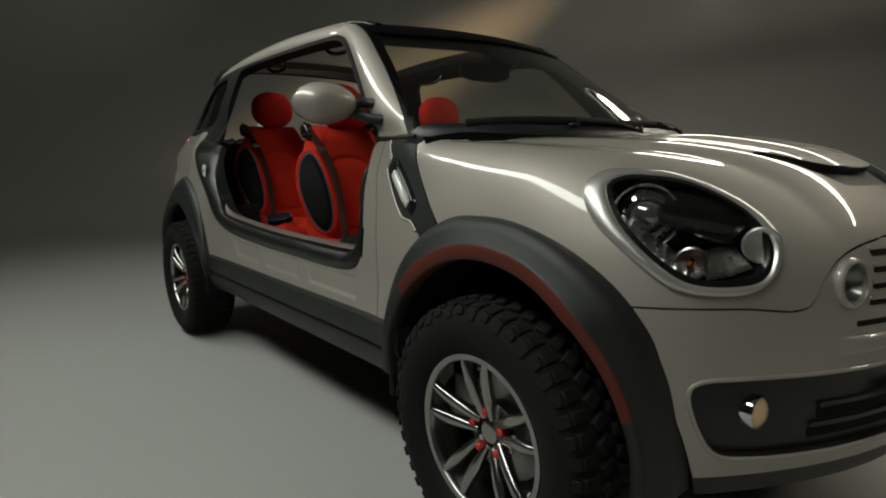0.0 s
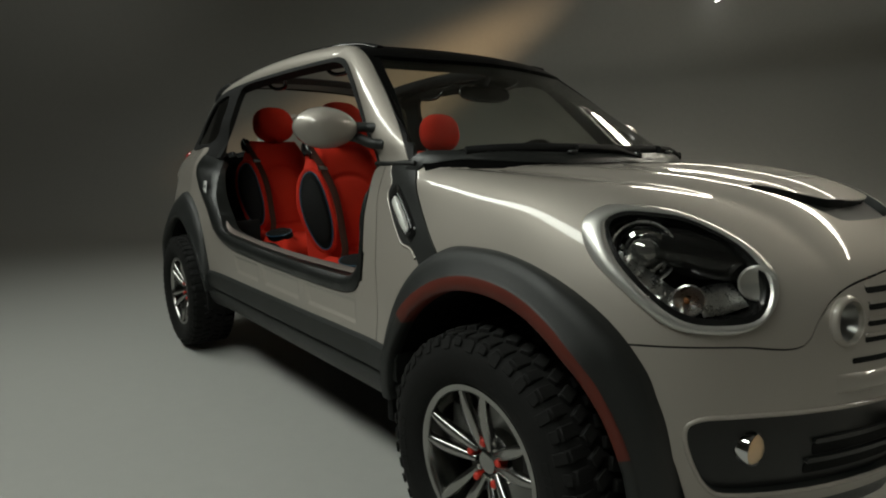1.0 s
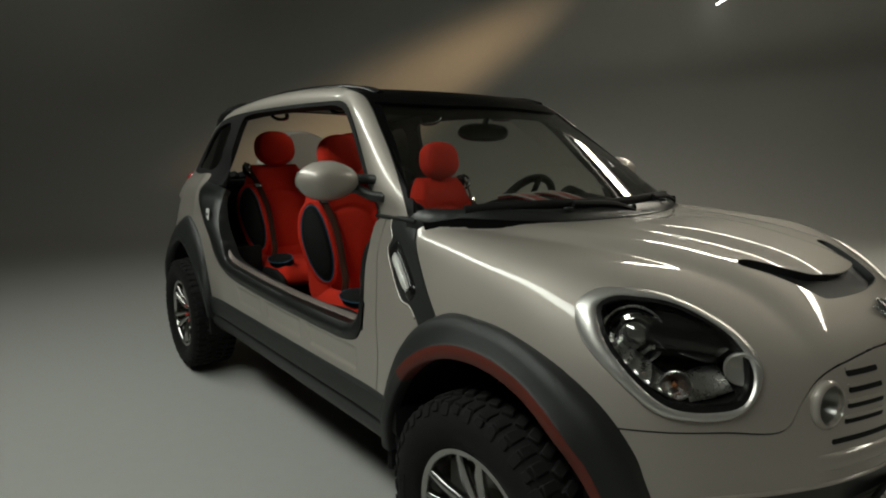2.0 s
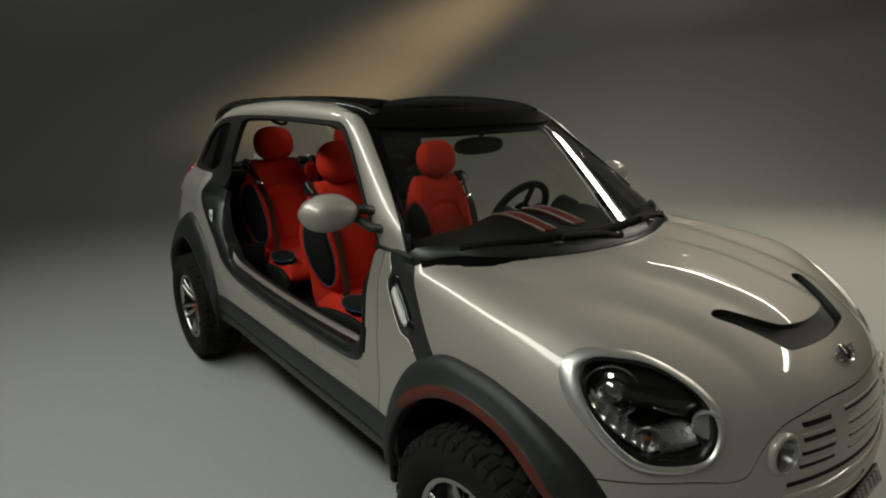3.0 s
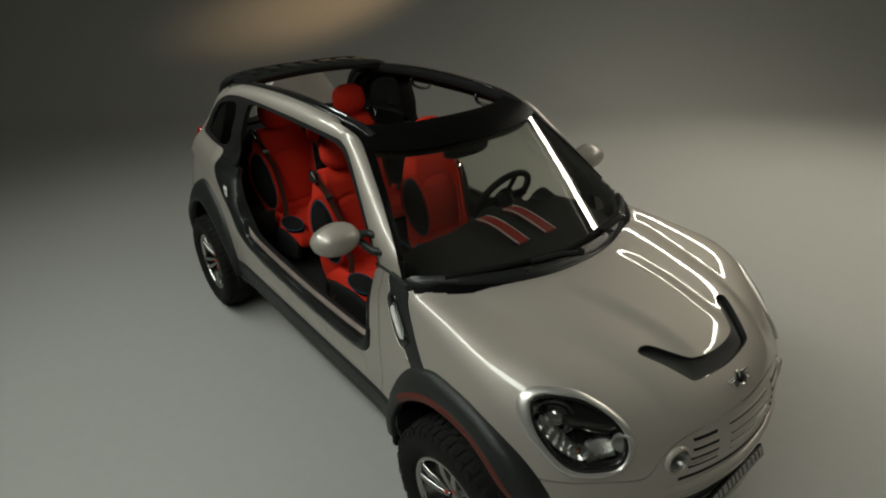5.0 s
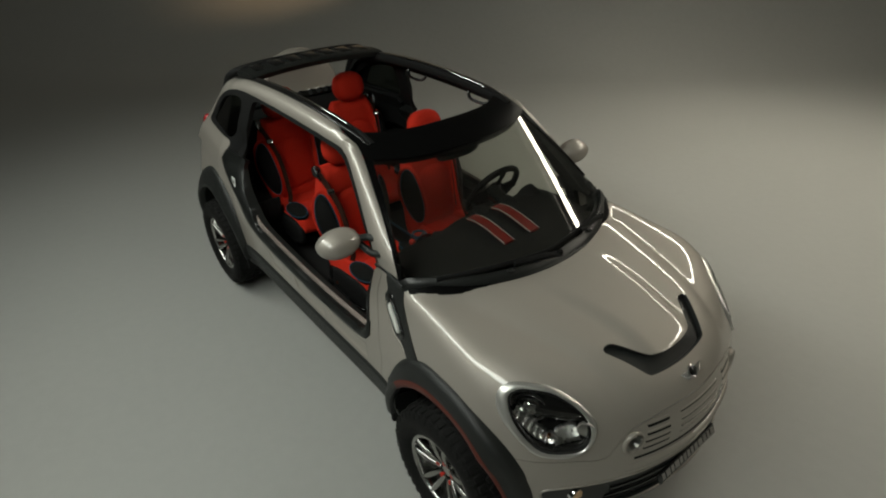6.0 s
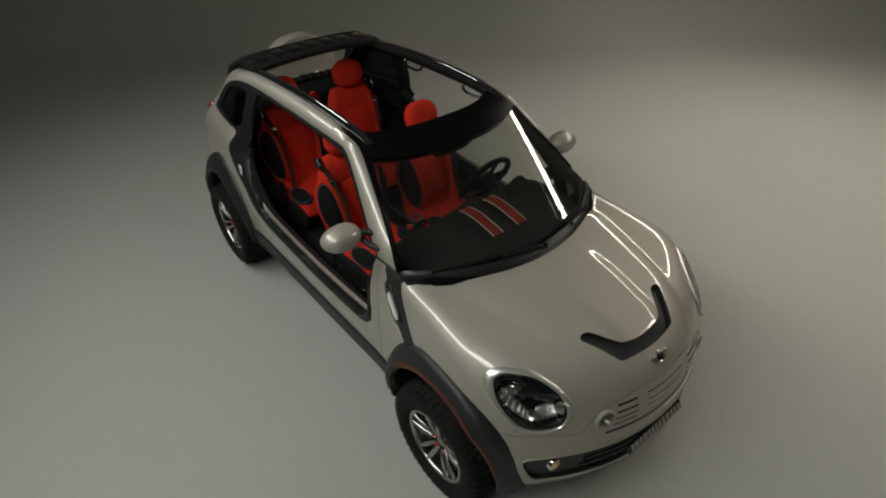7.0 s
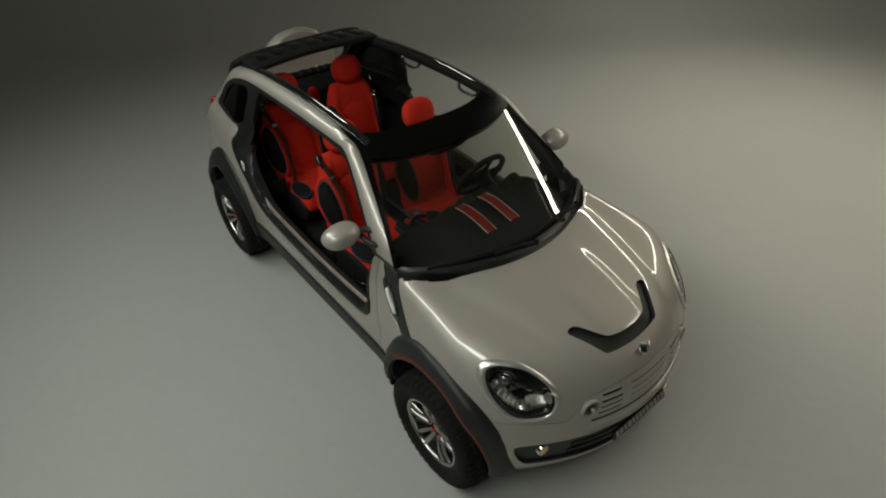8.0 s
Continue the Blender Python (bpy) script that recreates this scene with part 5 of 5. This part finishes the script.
        raw("recline_knob", moved(v, pose(-0.03, s * 0.246, -0.07, -90 * s, 0, 0)), f, BLACK, shield, "round black recline knob")
        tube("slide_handle", spline([(0.20, s * 0.245, -0.07), (0.26, s * 0.258, -0.066), (0.33, s * 0.258, -0.05), (0.37, s * 0.25, -0.045)], 5), (0.009, 0.007), BLACK, shield, "black adjuster handle", 8)
    # belt from a shoulder guide down beside the pad to the buckle, outboard
    v, f = cushion((0.030, 0.024, 0.036), (3, 3), (18, 12))
    guide = raw("belt_guide", moved(v, pose(-0.175, -0.176, 0.635, 0, -12, 0)), f, BLACK, frame_ob, "black belt guide on the shoulder")
    tube("guide_loop", spline([(-0.165, -0.186, 0.67), (-0.135, -0.196, 0.655), (-0.115, -0.190, 0.615), (-0.135, -0.176, 0.59)], 5), (0.010, 0.008), BLACK, guide, "black belt loop", 8)
    path = spline([(-0.140, -0.182, 0.640), (-0.060, -0.158, 0.545), (0.012, -0.134, 0.42), (0.062, -0.130, 0.26), (0.105, -0.150, 0.13), (0.06, -0.250, -0.03)], 6)
    tube("seat_belt", path, (0.016, 0.0028), BELT, frame_ob, "brown webbing seat belt", 8, (0.9, -0.45, 0.2), power=4)
    box("belt_tongue", (0.016, 0.046, 0.030), pose(-0.056, -0.158, 0.540, 0, -38, 0), CHROME, frame_ob, "chrome belt tongue", 0.005)
    box("belt_buckle", (0.05, 0.026, 0.09), pose(-0.02, -0.235, 0.01, 0, 12, 0), BLACK, frame_ob, "black belt buckle", 0.008)
    for y in (-0.17, 0.17):
        box("seat_runner", (0.46, 0.035, 0.05), pose(0.12, y, -0.172), BLACK, frame_ob, "black seat runner", 0.006)
    return frame_ob


seat = build_seat()
seat.matrix_basis = pose(-0.165, -0.305, 0.52)
copy_thing(seat, pose(-0.165, 0.328, 0.49) @ Matrix.Diagonal((1, -1, 1, 1)))
copy_thing(seat, pose(-1.045, -0.28, 0.56))
copy_thing(seat, pose(-1.045, 0.282, 0.56) @ Matrix.Diagonal((1, -1, 1, 1)))


# ---- dashboard, steering wheel, console ----
loops = []
for y in np.linspace(-0.655, 0.655, 40):
    hump = 0.035 * math.exp(-((y - 0.37) / 0.16) ** 2) + 0.035 * math.exp(-(y / 0.18) ** 4)
    e = 1.0 - 0.10 * (abs(y) / 0.655) ** 6
    loops.append([(x - 0.30 * y * y * (1 if x > 0.8 else 0.15), y, z) for x, z in ((1.06, 1.06 * e), (0.90, (1.082 + hump * 0.4) * e), (0.70, (1.085 + hump) * e), (0.58, (1.072 + hump) * e), (0.525, (1.03 + hump) * e),
                                                                                  (0.53, 0.96), (0.56, 0.86), (0.62, 0.70), (0.72, 0.62), (1.02, 0.62))])
dash = shaped(loops, "dashboard", MATT, car, "black soft-grained dashboard")
for y0 in (-0.09, 0.09):
    v, f, n = [], [], 20
    for i in range(n + 1):
        t = i / n
        x = 0.62 + 0.29 * t
        hump = 0.035 * math.exp(-((y0 - 0.37) / 0.16) ** 2) + 0.02 * math.exp(-(y0 / 0.18) ** 4)
        z = float(curve(np.array([x]), [0.525, 0.58, 0.70, 0.90, 1.06], [1.05 + hump, 1.085 + hump, 1.108 + hump, 1.090 + hump * 0.4, 1.06])[0]) + 0.007
        v.append([(x, y0 - 0.030, z - 0.012), (x, y0 - 0.030, z), (x, y0 + 0.030, z), (x, y0 + 0.030, z - 0.012)])
    vv, ff = rings(v)
    raw("dash_stripe", vv, ff, REDSTRIPE, dash, "dark red dashboard stripe", sharp=30)
    for s in (-1, 1):
        tube("stripe_edge", [(p[1][0], y0 + s * 0.033, p[1][2] - 0.001) for p in v], (0.0025, 0.004), PALE, dash, "pale stripe edge", 8)
sw = pose(0.315, 0.36, 1.015, 0, -62, 0)
ring = [tuple(sw @ Vector((0.180 * math.cos(a), 0.180 * math.sin(a), 0))) for a in np.linspace(0, 2 * math.pi, 48, endpoint=False)]
wheel_ob = tube("steering_wheel", ring, (0.019, 0.019), MATT, car, "black three-spoke steering wheel", 12, (1, 0, 0.3), True)
for a in (0, 180, 270):
    a = radians(a + 90)
    tube("wheel_spoke", [tuple(sw @ Vector((r * math.cos(a), r * math.sin(a), -0.012))) for r in np.linspace(0.03, 0.176, 6)], (0.022, 0.006), MATT, wheel_ob, "black spoke", 8, (1, 0, 0.5), power=3)
v, f = lathe([(0, 0.022), (0.05, 0.02), (0.068, 0.006), (0.068, -0.02), (0.045, -0.05), (0.035, -0.25)], 32, "z")
raw("wheel_boss", moved(v, sw), f, BLACK, wheel_ob, "black centre boss")
for y, r, x in ((0.375, 0.075, 0.575), (0.0, 0.085, 0.56), (0.22, 0.05, 0.57)):
    m = pose(x, y, 1.07 if y else 1.05, 0, -75, 0)
    v, f = lathe([(0.0, 0.004), (r * 0.85, 0.004), (r * 0.92, 0.016), (r, 0.012), (r, -0.05), (r * 0.8, -0.09)], 36, "z")
    raw("gauge_pod", moved(v, m), f, MATT, dash, "round black gauge pod")
mir = pose(0.372, 0.029, 1.382)
v, f = cushion((0.022, 0.148, 0.040), (3.0, 2.6), (32, 16))
im = raw("interior_mirror", moved(v, mir), f, BLACK, car, "black oval interior mirror hung from the header")
tube("mirror_stem", [(0.372, 0.029, 1.41), (0.40, 0.02, 1.44), (0.43, 0.01, 1.48)], (0.012, 0.012), BLACK, im, "stem", 10, (0, 1, 0))
v, f = cushion((0.05, 0.055, 0.03), n=(20, 12))
raw("sensor_pod", moved(v, pose(0.43, 0.01, 1.475)), f, BLACK, car, "black sensor pod behind the windscreen")
rail = box("centre_rail", (1.60, 0.10, 0.05), pose(-0.38, 0, 0.555), MATT, car, "black centre rail with blue edges and a cup ring", 0.015)
for s in (-1, 1):
    tube("rail_edge", [(-1.15, s * 0.056, 0.585), (0.40, s * 0.056, 0.585)], (0.008, 0.008), BLUE, rail, "blue anodised edge", 8)
ring = [(-0.06 + 0.045 * math.cos(a), 0.06 + 0.045 * math.sin(a), 0.635) for a in np.linspace(0, 2 * math.pi, 28, endpoint=False)]
tube("cup_ring", ring, (0.007, 0.010), BLUE, rail, "blue cup ring", 8, (0, 0, 1), True)
tube("cup_stem", [(-0.06, 0.02, 0.58), (-0.06, 0.10, 0.632)], (0.008, 0.008), STEEL, rail, "stem", 8, (1, 0, 0))
tube("hand_brake", spline([(-0.05, 0.03, 0.58), (0.02, 0.03, 0.66), (0.10, 0.03, 0.71)], 6), (0.014, 0.014), BLACK, rail, "black hand lever", 10)
v, f = cushion((0.02, 0.02, 0.018), n=(14, 8))
raw("lever_knob", moved(v, pose(0.02, -0.055, 0.66)), f, REDBOLT, rail, "small red knob")
box("rear_partition", (0.05, 1.20, 0.66), pose(-1.46, 0, 0.78), MATT, car, "black partition behind the rear seats", 0.02)
for y in (-0.09, 0.07):
    v, f = cushion((0.02, 0.05, 0.10), n=(18, 12))
    raw("rear_pouch", moved(v, pose(-1.42, y, 1.06)), f, RED, car, "red fabric pouch on the partition")


# ---- studio lamps, and an added wall fill ----
WARM_GLOW = glow("warm_tube_glow", (1.0, 0.94, 0.78), 23.0)
BOX_GLOW = glow("softbox_glow", (0.95, 1.0, 0.91), 12.2)
HOUSING = material("lamp_housing", (0.03, 0.03, 0.03), 0.5)


def strip_lamp(a, b, radius, shine, outer=0):
    """A long tube lamp in a slim dark housing, hung by two wires, from a to b."""
    a, b = Vector(a), Vector(b)
    top = thing("strip_lamp", "long slim glowing tube lamp hung under the studio ceiling", "lamp", "overhead strip lamps")
    up = Vector((0, 0, 1))
    tube("glow_tube", [tuple(a), tuple(a.lerp(b, 0.5)), tuple(b)], radius, shine, top, "glowing tube", 12)
    tube("housing", [tuple(a + up * (radius + 0.03)), tuple(b + up * (radius + 0.03))], (0.25, 0.02), HOUSING, top, "dark slim housing", 8, power=4)
    mid, d = a.lerp(b, 0.5), a - b
    along = Matrix.Rotation(math.atan2(d.y, d.x), 4, "Z") @ Matrix.Rotation(-math.asin(d.z / d.length), 4, "Y")
    # unseen doors and flaps, added to keep the tube's light off the walls
    for s in (-1, 1):
        deep = 0.30 if s == outer else 0.25
        box("barn_door", ((b - a).length, 0.012, deep), Matrix.Translation(mid + Vector((0, s * 0.25, 0.13 - deep / 2))) @ along, HOUSING, top,
            "black barn door along the tube", 0)
    for p, s in ((a, 1), (b, -1)):
        box("end_flap", (0.012, 0.50, 0.30), Matrix.Translation(p + along.to_3x3() @ Vector((s * 0.02, 0, 0.0))) @ along, HOUSING, top, "black flap at the rear end", 0)
    for t in (0.1, 0.9):
        p = a.lerp(b, t)
        tube("wire", [(p.x, p.y, p.z + radius + 0.05), (p.x, p.y, 8.5)], 0.006, HOUSING, top, "thin wire", 6, (1, 0, 0))
    return top


def softbox(c, length, wide, narrow, shine, tilt=32, yaw=0, rise=0):
    """A long flat softbox along the car, tapering to the tail, turned towards it, hung by two wires."""
    m = pose(c[0], c[1], c[2], tilt, -rise, yaw)
    top = thing("softbox", "long white fabric softbox in a black shell under the ceiling", "softbox", "overhead softboxes")
    for name, z0, z1, grow, mat, label in (("diffuser", -0.005, 0.005, 0.0, shine, "glowing white diffuser"), ("shell", 0.008, 0.168, 0.02, HOUSING, "black fabric shell")):
        h, a, b = length / 2 + grow, wide / 2 + grow, narrow / 2 + grow
        v, f = rings([[(h, -a, z), (h, a, z), (-h, b, z), (-h, -b, z)] for z in (z0, z1)])
        bm = bmesh.new()
        vs = [bm.verts.new(p) for p in moved(v, m)]
        for q in f:
            bm.faces.new([vs[i] for i in q])
        part(name, bm, mat, top, label, smooth=False)
    for x in (-0.4, 0.4):
        p = m @ Vector((x * length, 0, 0.168))
        tube("wire", [tuple(p), (p.x, p.y, 8.5)], 0.006, HOUSING, top, "thin wire", 6, (1, 0, 0))


strip_lamp((6.0, 4.6, 4.9), (-1.5, 4.76, 3.24), 0.165, WARM_GLOW, 1)
softbox((0.0, -2.75, 3.9), 6.8, 0.80, 0.36, BOX_GLOW, 32, -14, 12)
spot = bpy.data.lights.new("wall_spot", "SPOT")
spot.energy, spot.color, spot.spot_size, spot.spot_blend, spot.shadow_soft_size = 4800, (1.0, 0.66, 0.34), radians(13), 1.0, 0.3
spot_ob = new("wall_spot", spot)
spot_ob.matrix_world = look(studio_point(5.9, 9.3, 6.0), studio_point(-1.2, 10.6, 2.0))
# added fill without a fixture, lifts the left part of the back wall
fill = bpy.data.lights.new("wall_fill", "SPOT")
fill.energy, fill.color, fill.spot_size, fill.spot_blend, fill.shadow_soft_size = 130, (1.0, 1.0, 0.88), radians(100), 1.0, 0.4
fill_ob = new("wall_fill", fill)
fill_ob.matrix_world = look(studio_point(-6.0, 5.0, 7.6), studio_point(-8.5, 10.6, 3.0))


def strip_end_stand_in(across, ahead, z):
    """A short glowing tube standing in for the end of the strip lamp, on an added dark bracket close before the back
    wall.
    """
    c = Vector(studio_point(across, ahead, z))
    d = (HEADING @ Vector((0.9, 0.2, 0.0))).to_3d()
    top = thing("strip_end_stand_in", "short oblique glowing tube standing in for the end of the strip lamp", "lamp")
    tube("glow_tube", [tuple(c - d * 0.11 - Vector((0, 0, 0.06))), tuple(c + d * 0.11 + Vector((0, 0, 0.06)))], 0.018, STRIP_END_GLOW, top, "glowing tube", 12)
    tube("bracket", [tuple(c + Vector((0, 0, 0.04))), studio_point(across, 10.58, z + 0.12)], 0.02, HOUSING, top, "dark bracket", 8)


STRIP_END_GLOW = glow("strip_end_glow", (1.0, 0.97, 0.9), 4.0)
strip_end_stand_in(4.73, 10.3, 3.78)
